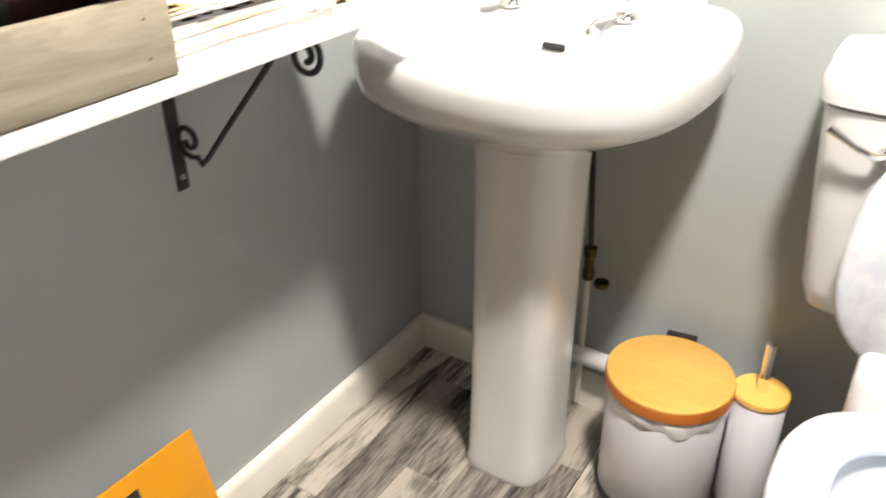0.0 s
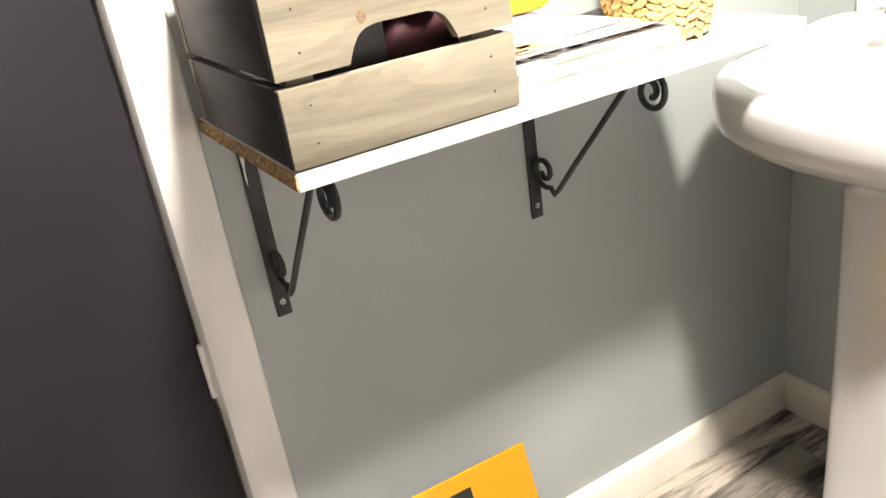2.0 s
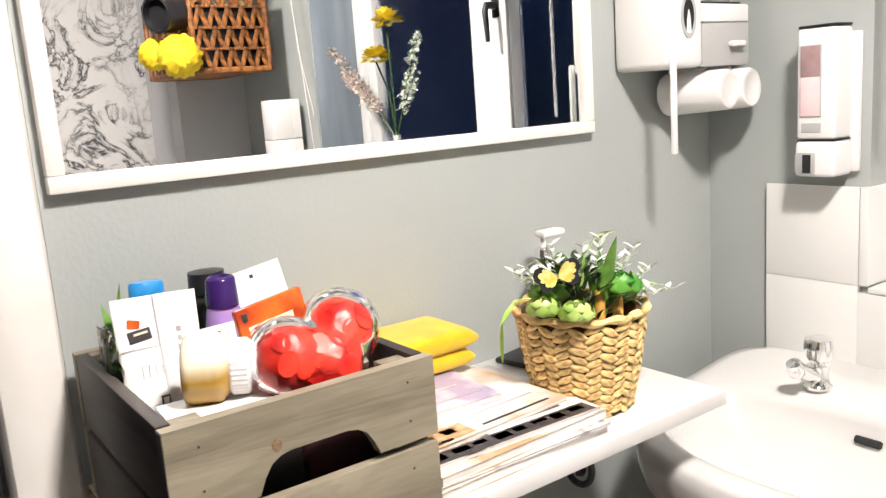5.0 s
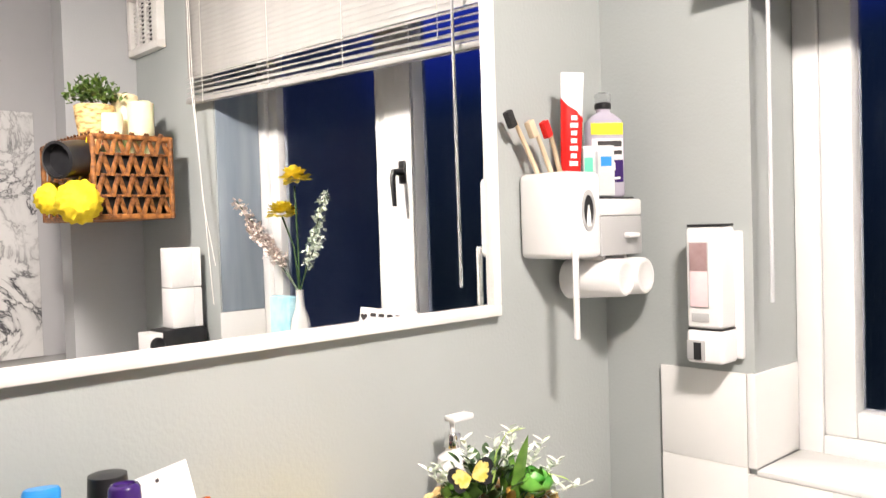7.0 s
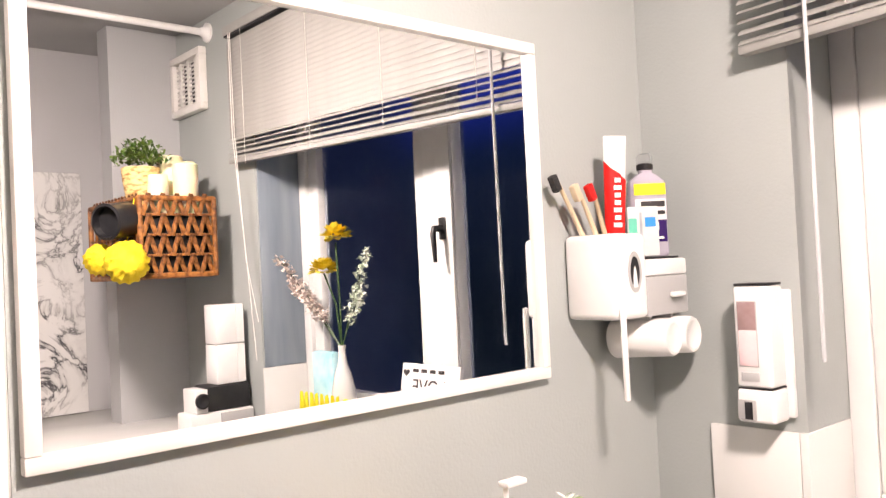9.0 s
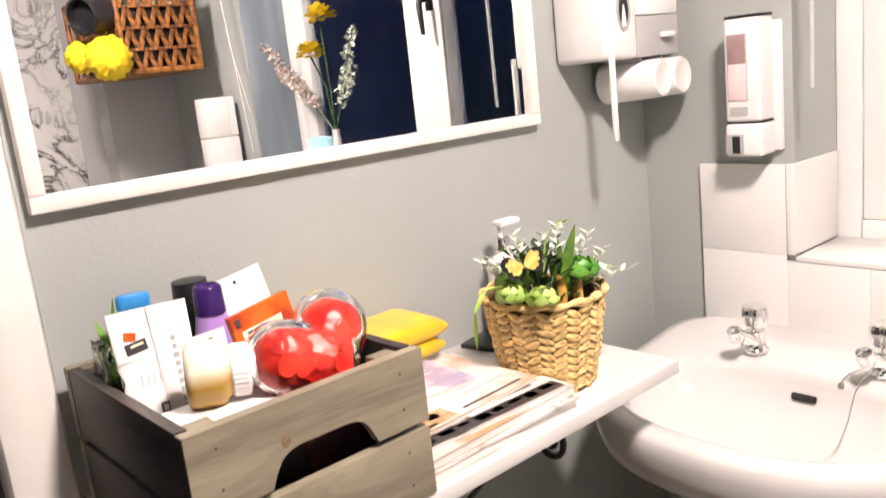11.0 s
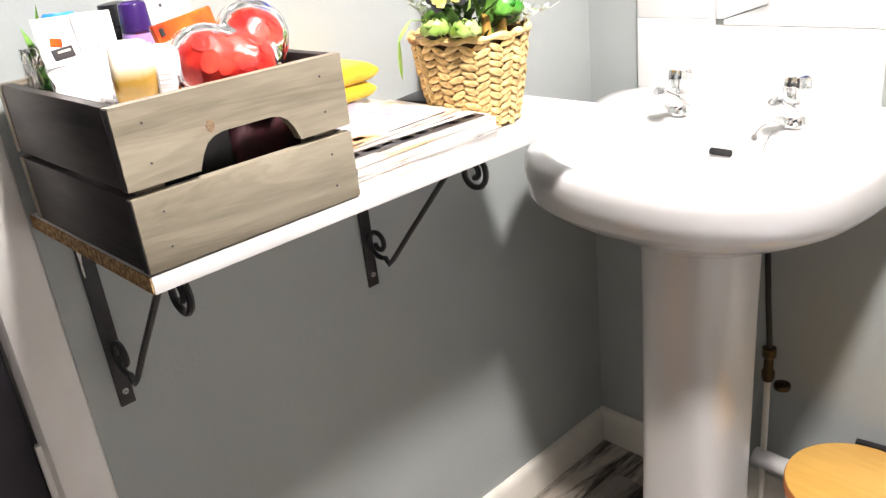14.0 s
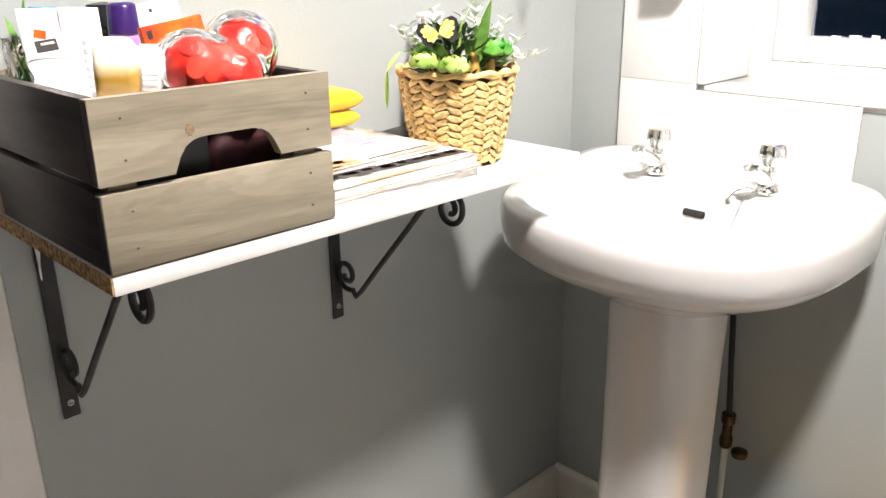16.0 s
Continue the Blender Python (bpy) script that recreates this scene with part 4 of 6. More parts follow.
def leaf(bm, base, tip, width, curl=0.0, n=6):
    """A thin pointed leaf from base to tip, bowed and folded a little along its rib."""
    base, tip = Vector(base), Vector(tip)
    d = tip - base
    side = d.cross(Vector((0, 0, 1)))
    if side.length < 1e-5:
        side = Vector((1, 0, 0))
    side = side.normalized()
    nrm = side.cross(d).normalized()
    rows = []
    for i in range(n + 1):
        f = i / n
        w = width * (math.sin(math.pi * min(1, 0.08 + 0.92 * f)) ** 0.8) * 0.5
        c = base + d * f + nrm * curl * math.sin(math.pi * f)
        rows.append([bm.verts.new(c - side * w), bm.verts.new(c - nrm * w * 0.35), bm.verts.new(c + side * w)])
    for a, b in zip(rows, rows[1:]):
        bm.faces.new((a[0], a[1], b[1], b[0]))
        bm.faces.new((a[1], a[2], b[2], b[1]))


def rosette(c, r, layers, material, label, count=7):
    bud = part("succulent", lathe(bmesh.new(), [(r * 0.12, c[2] - 0.004), (r * 0.3, c[2]), (r * 0.24, c[2] + r * 0.3), (r * 0.05, c[2] + r * 0.42)], 9, pose(c[0], c[1], 0)), material, basket, label)
    for L in range(layers):
        rr = r * (1 - 0.24 * L)
        for i in range(count):
            a = 2 * math.pi * (i + 0.5 * L) / count + random.uniform(-0.15, 0.15)
            el = 0.55 + 0.36 * L
            bm = bmesh.new()
            leaf(bm, (c[0] + 0.25 * r * math.cos(a), c[1] + 0.25 * r * math.sin(a), c[2] + 0.003 * L), (c[0] + rr * math.cos(a) * math.cos(el), c[1] + rr * math.sin(a) * math.cos(el), c[2] + rr * math.sin(el) * 0.9 + 0.003 * L), rr * 1.15, -rr * 0.36, 6)
            part("leaf", bm, material, bud, "", 60)
    return bud


RZ = MZ + H
rosette((PX + 0.052, PY - 0.058, RZ + 0.010), 0.022, 4, LEAFPALE, "pale green rosette succulent")
rosette((PX + 0.020, PY - 0.078, RZ + 0.014), 0.021, 3, LEAFPALE, "yellow-green rosette succulent")
rosette((PX + 0.035, PY + 0.035, RZ + 0.022), 0.027, 4, LEAFJADE, "jade green rosette succulent")
rosette((PX + 0.018, PY + 0.045, RZ + 0.008), 0.026, 3, LEAFJADE, "jade green rosette succulent")
rosette((PX - 0.005, PY - 0.045, RZ + 0.022), 0.026, 4, LEAF, "green rosette succulent")
bm = bmesh.new()
for i in range(150):
    a, rr, h = random.uniform(0, 6.28), random.uniform(0.0, 0.05), random.uniform(-0.01, 0.05)
    c = Vector((PX + 0.005 + rr * math.cos(a), PY - 0.012 + rr * 0.9 * math.sin(a), RZ + h))
    d = Vector((math.cos(a) * random.uniform(0.4, 1), math.sin(a) * random.uniform(0.4, 1), random.uniform(0.1, 1.2))).normalized()
    leaf(bm, c, c + d * random.uniform(0.012, 0.024), random.uniform(0.006, 0.011), 0.002, 4)
part("dark_foliage", bm, LEAFDARK, basket, "dark green filler leaves", 60)
bm = bmesh.new()
for c, tip, w in (((0.03, 0.010, 0), (0.058, 0.004, 0.090), 0.019), ((0.012, 0.02, 0), (0.034, 0.016, 0.055), 0.014), ((0.005, 0.03, 0), (-0.005, 0.042, 0.06), 0.014), ((0.01, 0.012, 0), (0.01, 0.0, 0.05), 0.012)):
    leaf(bm, (PX + c[0], PY + c[1], RZ - 0.01), (PX + tip[0], PY + tip[1], RZ + tip[2]), w, 0.006, 8)
part("spear_leaves", bm, LEAF, basket, "upright green spear leaves", 60)
bm = bmesh.new()
for pts in ([(0, -0.05, 0.0), (0.012, -0.085, 0.028), (0.018, -0.118, 0.032), (0.02, -0.14, 0.012), (0.02, -0.142, -0.03)], [(0.0, -0.03, 0.0), (0.01, -0.06, 0.045), (0.018, -0.07, 0.05), (0.02, -0.08, 0.04)], [(0.0, 0.0, 0.0), (0.01, 0.0, 0.06), (0.02, 0.01, 0.085), (0.03, 0.03, 0.088)], [(0, 0.04, 0), (0.02, 0.075, 0.02), (0.03, 0.09, 0.016), (0.04, 0.1, 0.01)]):
    P = [Vector((PX + a, PY + b, RZ + c)) for a, b, c in pts]
    bm = bmesh.new()
    for a, b in zip(P, P[1:]):
        leaf(bm, a, b + (b - a) * 0.12, 0.0075, 0.001, 5)
    part("grass_blade", bm, LEAFPALE, basket, "arching pale grass blade", 60)
bm = bmesh.new()
for bx_, by_, bz_, n in ((-0.01, -0.075, 0.06, 9), (-0.025, -0.02, 0.075, 12), (-0.02, 0.03, 0.07, 9), (0.02, 0.02, 0.085, 9), (0.0, 0.075, 0.05, 8), (0.06, 0.055, 0.02, 10), (0.083, 0.073, 0.02, 9), (-0.02, 0.005, 0.05, 14), (-0.02, -0.085, 0.055, 14), (-0.02, -0.06, 0.04, 12), (-0.02, 0.06, 0.075, 14), (0.01, 0.09, 0.06, 14), (0.03, 0.095, 0.035, 14), (-0.01, -0.03, 0.06, 14)):
    bm = bmesh.new()
    tip = Vector((PX + bx_, PY + by_, RZ + bz_))
    root = Vector((PX + bx_ * 0.3, PY + by_ * 0.4, RZ - 0.005))
    tube(bm, [root, root.lerp(tip, 0.5) + Vector((0, 0, 0.004)), tip], 0.0006, 4)
    for i in range(n):
        c = root.lerp(tip, 0.45 + 0.55 * i / (n - 1))
        a = i * 2.4
        leaf(bm, c, c + Vector((math.cos(a), math.sin(a), 0.55)) * 0.014, 0.0075, 0.001, 3)
    part("frosted_sprig", bm, FROST, basket, "frosted white sprig", 60)
for dx, dy, h in ((0.028, 0.005, 0.022), (0.035, 0.028, 0.012)):
    part("wooden_tag", lathe(bmesh.new(), [(0.006, RZ - 0.03), (0.0065, RZ + h - 0.004), (0.005, RZ + h)], 12, pose(PX + dx, PY + dy, 0)), BAMBOO, basket, "small wooden stem")
bm = bmesh.new()
C = Vector((PX + 0.028, PY - 0.062, RZ + 0.050))
ax, ay = Vector((0.35, 0.9, 0.25)).normalized(), Vector((-0.3, -0.15, 0.95)).normalized()
nn = ax.cross(ay)


def wing_blade(bm, ang, length, wid, off):
    d = (ax * math.cos(ang) + ay * math.sin(ang)).normalized()
    s = d.cross(nn)
    pts = [(0, 0), (0.3, 0.32), (0.65, 0.5), (0.92, 0.36), (1, 0.0), (0.9, -0.3), (0.6, -0.42), (0.3, -0.28)]
    vs = [bm.verts.new(C + d * length * a + s * wid * b + nn * (off + 0.004 * a)) for a, b in pts]
    v2 = [bm.verts.new(v.co + nn * 0.0006) for v in vs]
    bm.faces.new(vs[::-1])
    bm.faces.new(v2)
    for i in range(len(vs)):
        j = (i + 1) % len(vs)
        bm.faces.new((vs[i], vs[j], v2[j], v2[i]))


for ang, ln, wd in ((0.35, 0.036, 0.026), (-0.35, 0.03, 0.022), (2.75, 0.036, 0.026), (3.4, 0.03, 0.022)):
    wing_blade(bm, ang, ln * 0.84, wd * 0.84, 0)
fly = part("butterfly", bm, BLACKP, basket, "yellow and black artificial butterfly")
bm = bmesh.new()
for ang, ln, wd in ((0.35, 0.029, 0.011), (0.66, 0.025, 0.008), (0.06, 0.026, 0.008), (-0.30, 0.022, 0.009), (-0.62, 0.018, 0.006), (2.75, 0.029, 0.011), (2.44, 0.025, 0.008), (3.04, 0.026, 0.008), (3.4, 0.022, 0.009), (3.68, 0.018, 0.006)):
    bm = bmesh.new()
    wing_blade(bm, ang, ln * 0.86, wd * 0.9, 0.0012)
    part("wing_patch", bm, BUTTER, fly, "yellow wing patch")

tray = solo("black_tray", bx(bmesh.new(), -0.045, 0.045, -0.055, 0.055, 0, 0.008, 0.003, m=pose(0.052, -0.470, MZ, 0, 0, 12)), BLACKP, "small black tray under the pump bottle", "tray")
pump = thing("pump_bottle", (0.052, -0.458, MZ + 0.0085), "clear and white plastic soap pump bottle", "bottle")
part("bottle", lathe(bmesh.new(), [(0.020, 0), (0.024, 0.003), (0.025, 0.02), (0.025, 0.10), (0.022, 0.118), (0.012, 0.126), (0.010, 0.132)], 24, pose(0.052, -0.458, MZ + 0.0085)), TUBEW, pump)
part("collar", lathe(bmesh.new(), [(0.0125, 0.1325), (0.0125, 0.150), (0.010, 0.153)], 24, pose(0.052, -0.458, MZ + 0.0085)), CHROME, pump, "chrome collar")
part("stem", lathe(bmesh.new(), [(0.004, 0.1535), (0.004, 0.168)], 12, pose(0.052, -0.458, MZ + 0.0085)), WHITEP, pump)
part("nozzle", bx(bmesh.new(), -0.009, 0.012, -0.008, 0.034, 0.1685, 0.1775, 0.003, m=pose(0.052, -0.458, MZ + 0.0085)), WHITEP, pump)

# ---- in the crate ----
CB = SZ + 0.0115


def squeeze_tube(name, m, w, h, th, material, label, cap=None, cap_h=0.0):
    """A squeeze tube standing on its cap, flat crimped end up, in the local frame of m (front faces local -y)."""
    ob = thing(name, m.translation, label, "tube")
    rings = []
    z0 = cap_h
    for f in (0.0, 0.04, 0.3, 0.6, 0.85, 0.93, 0.935, 1.0):
        k = 1 - f if f < 0.93 else 0.03
        hy = max(th / 2 * (0.10 + 0.9 * k ** 0.7), 0.0009)
        hx = w / 2 * (0.84 + 0.16 * min(1, f * 1.1))
        n = 24
        e = 1.0 if f < 0.3 else 0.7
        rings.append([(hx * math.copysign(abs(math.cos(2 * math.pi * i / n)) ** e, math.cos(2 * math.pi * i / n)), hy * math.sin(2 * math.pi * i / n), z0 + (h - z0) * f) for i in range(n)])
    body = part("tube_body", loft(bmesh.new(), rings, m=m), material, ob)
    if cap:
        part("cap", lathe(bmesh.new(), [(0.018, 0.0), (0.019, 0.002), (0.018, cap_h - 0.0005)], 20, m @ Matrix.Diagonal((w / 0.05, th / 0.05, 1, 1))), cap, ob)
    return ob


def facing(x, y, z, lean_back=0.0, turn=0.0, roll=0.0):
    """A frame standing at a place, local -y towards +x of the room turned by turn degrees, leaning back and rolling."""
    return pose(x, y, z, 0, 0, 90 + turn) @ pose(0, 0, 0, -lean_back, 0, 0) @ pose(0, 0, 0, 0, roll, 0)


def on_front(m, x, z, y):
    return m @ Matrix.Translation((x, y, z))


def tube_face(z, h, th, cap_h):
    """How far the front of a squeeze tube stands off its middle at a height."""
    f = max(0.0, (z - cap_h) / (h - cap_h))
    return -th / 2 * 1.03 * (0.10 + 0.9 * (1 - f) ** 0.7)


m = facing(0.172, -1.049, CB, 12, 0, 2)
t1 = squeeze_tube("lotion_tube", m, 0.050, 0.212, 0.022, TUBEW, "white lotion tube with a dark label and orange mark", WHITEP, 0.018)


def on_lotion(x, z):
    return on_front(m, x, z, tube_face(z, 0.212, 0.022, 0.018))


bar("label_block", on_lotion(-0.004, 0.176) @ pose(0, 0, 0, 0, -8, 0), 0.021, 0.011, INK, t1)
bar("label_mark", on_lotion(-0.008, 0.187) @ pose(0, 0, 0, 0, 12, 0), 0.011, 0.008, ORANGEPK, t1, 0.0008)
bar("label_mark", on_lotion(-0.003, 0.178) @ pose(0, 0, 0, 0, -8, 0), 0.013, 0.0022, CREAM, t1, 0.0010)
for i in range(4):
    bar("text_bar", on_lotion(-0.006 + 0.006 * i, 0.142), 0.0016, 0.014 - 0.002 * i, PALEINK, t1)
bar("label_ring", on_lotion(0.010, 0.113), 0.008, 0.009, INK, t1)
bar("ring_hollow", on_lotion(0.010, 0.113), 0.005, 0.006, TUBEW, t1, 0.0010)
bar("seam_line", on_lotion(0.0, 0.164), 0.048, 0.0008, PALEINK, t1)
m = facing(0.177, -1.020, CB, 12, 0, 3)
t2 = squeeze_tube("cleanser_tube", m, 0.040, 0.212, 0.016, TUBEW, "white cleanser tube with grey lettering up its side", WHITEP, 0.02)
for k in range(10):
    z = 0.100 + 0.0085 * k
    bar("text_bar", on_front(m, -0.001, z, tube_face(z, 0.212, 0.016, 0.02)), (0.0045, 0.0055, 0.0038)[k % 3], 0.0050, GREYINK, t2)
m = facing(0.135, -0.885, CB, 12, 0, -9)
t3 = squeeze_tube("cream_tube", m, 0.076, 0.214, 0.03, TUBEW, "tall white cream tube with a small mark", WHITEP, 0.02)
bar("print_dot", on_front(m, 0.002, 0.205, -0.0022), 0.004, 0.004, INK, t3)
m = facing(0.062, -1.022, CB, 3, 0, 3)
t4 = squeeze_tube("aloe_tube", m, 0.040, 0.19, 0.03, GREENTUBE, "green tube with a bright blue cap end", BLUE, 0.02)
part("blue_end", lathe(bmesh.new(), [(0.016, 0.1895), (0.018, 0.191), (0.018, 0.203), (0.016, 0.206)], 24, m @ Matrix.Diagonal((1, 0.6, 1, 1))), BLUE, t4, "bright blue end")
bm = bmesh.new()
leaf(bm, (0.12, -1.06, 1.08), (0.10, -1.068, 1.155), 0.012, 0.004)
leaf(bm, (0.12, -1.06, 1.09), (0.115, -1.052, 1.175), 0.008, 0.004)
solo("green_leaf_sprig", bm, LEAF, "green leaf sprig poking out beside the tubes", "leaf")
bm = folded(-0.038, 0.038, -0.006, 0.006, 0.0, 0.178, 0.003, m=facing(0.115, -1.062, CB + 0.001, 3, 84, 0))
bmesh.ops.subdivide_edges(bm, edges=bm.edges, cuts=2, use_grid_fill=True)
for v in bm.verts:
    v.co += Vector((noise.noise(v.co * 60), 0.6 * noise.noise(v.co * 70 + Vector((3, 0, 0))), 0.5 * noise.noise(v.co * 50 + Vector((0, 7, 0))))) * 0.006
bag = solo("clear_bag", bm, BOXCLEAR, "crumpled clear plastic wrapper", "wrapper", angle=25)

m = pose(0.112, -0.955, CB)
b1 = thing("lilac_bottle", m.translation, "lilac plastic bottle with a dark purple cap", "bottle")
part("body", lathe(bmesh.new(), [(0.022, 0), (0.024, 0.004), (0.0245, 0.115), (0.0235, 0.138), (0.0165, 0.178)], 28, m @ Matrix.Diagonal((0.85, 1, 1, 1))), LILAC, b1)
part("cap", lathe(bmesh.new(), [(0.0165, 0.1782), (0.0165, 0.181), (0.0150, 0.206), (0.0130, 0.2085), (0.0105, 0.2092), (0.0095, 0.2065), (0.004, 0.206)], 28, m), PURPLE, b1)
m = pose(0.058, -0.950, CB)
b2 = thing("black_bottle", m.translation, "black plastic shampoo bottle", "bottle")
part("body", lathe(bmesh.new(), [(0.025, 0), (0.028, 0.004), (0.028, 0.155), (0.024, 0.175), (0.019, 0.183)], 24, m @ Matrix.Diagonal((0.75, 1, 1, 1))), BLACKP, b2)
part("cap", lathe(bmesh.new(), [(0.0195, 0.1832), (0.020, 0.187), (0.019, 0.206), (0.007, 0.208)], 24, m), BLACKP, b2)
m = facing(0.205, -0.908, CB, 9, 8, -7)
pk = thing("orange_packet", m.translation, "glossy orange sachet with a pale panel", "packet")
part("sachet", bx(bmesh.new(), -0.038, 0.038, -0.004, 0.004, 0.06, 0.196, 0.002, m=m), ORANGEPK, pk)
bar("pale_panel", on_front(m, -0.004, 0.164, -0.0046), 0.05, 0.026, CREAM, pk)
bar("blue_panel", on_front(m, 0.008, 0.156, -0.0052), 0.026, 0.010, BLUE, pk)
bar("text_bar", on_front(m, -0.010, 0.174, -0.0052), 0.028, 0.0025, INK, pk)
bar("text_bar", on_front(m, -0.012, 0.161, -0.0052), 0.020, 0.0025, INK, pk)
bar("text_bar", on_front(m, -0.008, 0.168, -0.0052), 0.034, 0.004, REDINK, pk)
bar("top_mark", on_front(m, -0.030, 0.187, -0.0046), 0.005, 0.008, INK, pk)
part("lower_sachet", bx(bmesh.new(), -0.036, 0.036, -0.003, 0.003, 0.0, 0.0598, 0.002, m=m), ORANGEPK, pk)
m = facing(0.160, -0.976, CB, 7, 0, -2)
wt = squeeze_tube("white_sachet", m, 0.052, 0.168, 0.02, TUBEW, "small white sachet with a black dot", WHITEP, 0.01)
bar("print_dot", on_front(m, 0.008, 0.160, -0.002), 0.004, 0.004, INK, wt)

# squat bottle lying on a carton
m = Matrix.Translation((0.202, -1.050, CB + 0.154)) @ pose(0, 0, 0, -93, 0, -25) @ Matrix.Translation((0, 0, 0.020)) @ Matrix.Diagonal((1, 1, 0.78, 1))
jar = thing("cream_bottle", m.translation, "squat cream bottle with a ridged white cap, lying down", "bottle")
part("body", lathe(bmesh.new(), [(0.018, 0.0006), (0.0235, -0.001), (0.0285, 0.001), (0.0308, 0.005), (0.0315, 0.010), (0.0315, 0.036), (0.0295, 0.043), (0.0225, 0.050)], 40, m), BALM, jar, "cream plastic with golden contents showing low down")
rings = []
for r, z in ((0.0225, 0.0503), (0.0245, 0.053), (0.0245, 0.070), (0.0225, 0.073), (0.0165, 0.074), (0.016, 0.086), (0.010, 0.088)):
    rings.append([(r * (1 + (0.018 * math.cos(32 * a) if r > 0.024 else 0)) * math.cos(a), r * (1 + (0.018 * math.cos(32 * a) if r > 0.024 else 0)) * math.sin(a), z) for a in [2 * math.pi * i / 128 for i in range(128)]])
part("cap", loft(bmesh.new(), rings, m=m), TUBEW, jar, "ridged white cap", 25)
part("cap_groove", lathe(bmesh.new(), [(0.0168, 0.0765), (0.0170, 0.0775), (0.0168, 0.0785)], 28, m), GREYINK, jar)
# made-up support; its black body stands for shade behind the hand hole
carton = thing("carton", (0.235, -1.010, CB), "added carton under the cream bottle, body blackened as shade, white lid", "carton")
part("box", bx(bmesh.new(), -0.030, 0.034, -0.050, 0.055, 0, 0.112, 0.002, m=pose(0.235, -1.010, CB, 0, 0, -4)), BLACKP, carton)
part("lid", bx(bmesh.new(), -0.031, 0.035, -0.051, 0.056, 0.1122, 0.1245, 0.002, m=pose(0.235, -1.010, CB, 0, 0, -4)), TUBEW, carton, "white lid")


def heart_point(a, s, scale):
    x = 16 * math.sin(a) ** 3 / 17
    y = (13 * math.cos(a) - 5 * math.cos(2 * a) - 2 * math.cos(3 * a) - math.cos(4 * a)) / 17
    return x * scale * s * 1.14, (y + 0.1) * scale * s * 0.90 - 0.1 * scale, y


def heart_solid(scale, thick, m, seg=48, plump=0.35):
    """A plump heart; local x runs from lobe to lobe, y to its cleft, z is its thickness."""
    rings = []
    for k in range(13):
        th = -math.pi / 2 + math.pi * k / 12
        s, z = max(math.cos(th), 0.02) ** 0.7, thick * math.sin(th)
        ring = []
        for i in range(seg):
            x, y, raw = heart_point(2 * math.pi * i / seg, s, scale)
            ring.append((x, y, z * (1 + plump * max(0.0, raw))))
        rings.append(ring)
    return loft(bmesh.new(), rings, m=m)


def puffy_radius(d):
    """Reach of a two-lobed puffy heart from its middle along a direction: two round lobes, a belly and a tip."""
    total = 0.0
    for c, r in (((-0.028, 0.010, 0.0), 0.034), ((0.028, 0.010, 0.0), 0.034), ((0.0, -0.010, 0.0), 0.036), ((0.0, -0.036, 0.0), 0.016)):
        c = Vector(c)
        b = d.dot(c)
        q = b * b - c.dot(c) + r * r
        if q > 0:
            total += max(0.0, b + math.sqrt(q)) ** 14
    return total ** (1 / 14)


def puffy_heart(scale, m):
    bm = bmesh.new()
    bmesh.ops.create_icosphere(bm, subdivisions=4, radius=1.0)
    for v in bm.verts:
        d = v.co.normalized()
        v.co = m @ (d * puffy_radius(d) * scale)
    return bm


ex = Vector((-0.10, 0.93, 0.22)).normalized()
ez = Vector((0.86, -0.05, 0.50))
ez = (ez - ex * ez.dot(ex)).normalized()
ey = ez.cross(ex)
m = Matrix.Translation((0.248, -0.918, CB + 0.150)) @ Matrix((ex, ey, ez)).transposed().to_4x4()
heart = thing("heart_box", m.translation, "clear heart-shaped plastic box of red petals", "box")
low = Matrix.Translation((0.0, 0.0, -0.003)) @ m
bm = puffy_heart(1.04, low)
random.seed(14)
bm.normal_update()
spots = [(f.calc_center_median(), f.normal.copy()) for f in bm.faces if f.calc_area() > 1e-6]
mid = low.translation.copy()


def petal(bm, p, n, t, r):
    """A small cupped round petal lying on a surface."""
    u_ = (t - n * t.dot(n)).normalized()
    v_ = n.cross(u_)
    c = bm.verts.new(p + n * 0.0006)
    ring = [bm.verts.new(p + (u_ * math.cos(a) * 1.25 + v_ * math.sin(a)) * r + n * (0.0002 + 0.0007 * math.sin(a * 1.5 + 0.6) ** 2)) for a in [2 * math.pi * k / 10 for k in range(10)]]
    for k in range(10):
        bm.faces.new((c, ring[k], ring[(k + 1) % 10]))


for p, n in random.sample(spots, 120):
    if n.dot(p - mid) < 0:
        n = -n
    petal(bm, p, n, Vector((random.uniform(-1, 1), random.uniform(-1, 1), random.uniform(-1, 1))), random.uniform(0.005, 0.0095))
part("petal_mass", bm, REDPETAL, heart, "packed red paper petals", 75)
shell = part("shell", puffy_heart(1.09, m), BOXCLEAR, heart, "clear plastic shell", 80)
shell.visible_shadow = False
pts = []
for i in range(49):
    d = Vector((math.cos(2 * math.pi * i / 48), math.sin(2 * math.pi * i / 48), 0))
    pts.append(m @ (d * puffy_radius(d) * 1.105))
part("seam", tube(bmesh.new(), pts, 0.0013, 6), BOXCLEAR, heart)
solo("dark_red_pouch", folded(-0.05, 0.05, -0.045, 0.045, 0, 0.098, 0.03, m=pose(0.215, -0.905, CB)), mat("maroon_cloth", (0.022, 0.003, 0.006), 0.7, color2=(0.05, 0.006, 0.009), scale=30), "dark red pouch under the heart box", "pouch", angle=70)

# ---- on the walls by the basin ----
holder = thing("toothbrush_holder", (0.0, -0.14, 1.342), "white plastic toothpaste dispenser with a grey drawer", "bathroom organiser")
HY0, HYM, HY1, HX, HZ0, HZ1 = -0.243, -0.156, -0.036, 0.106, 1.342, 1.481
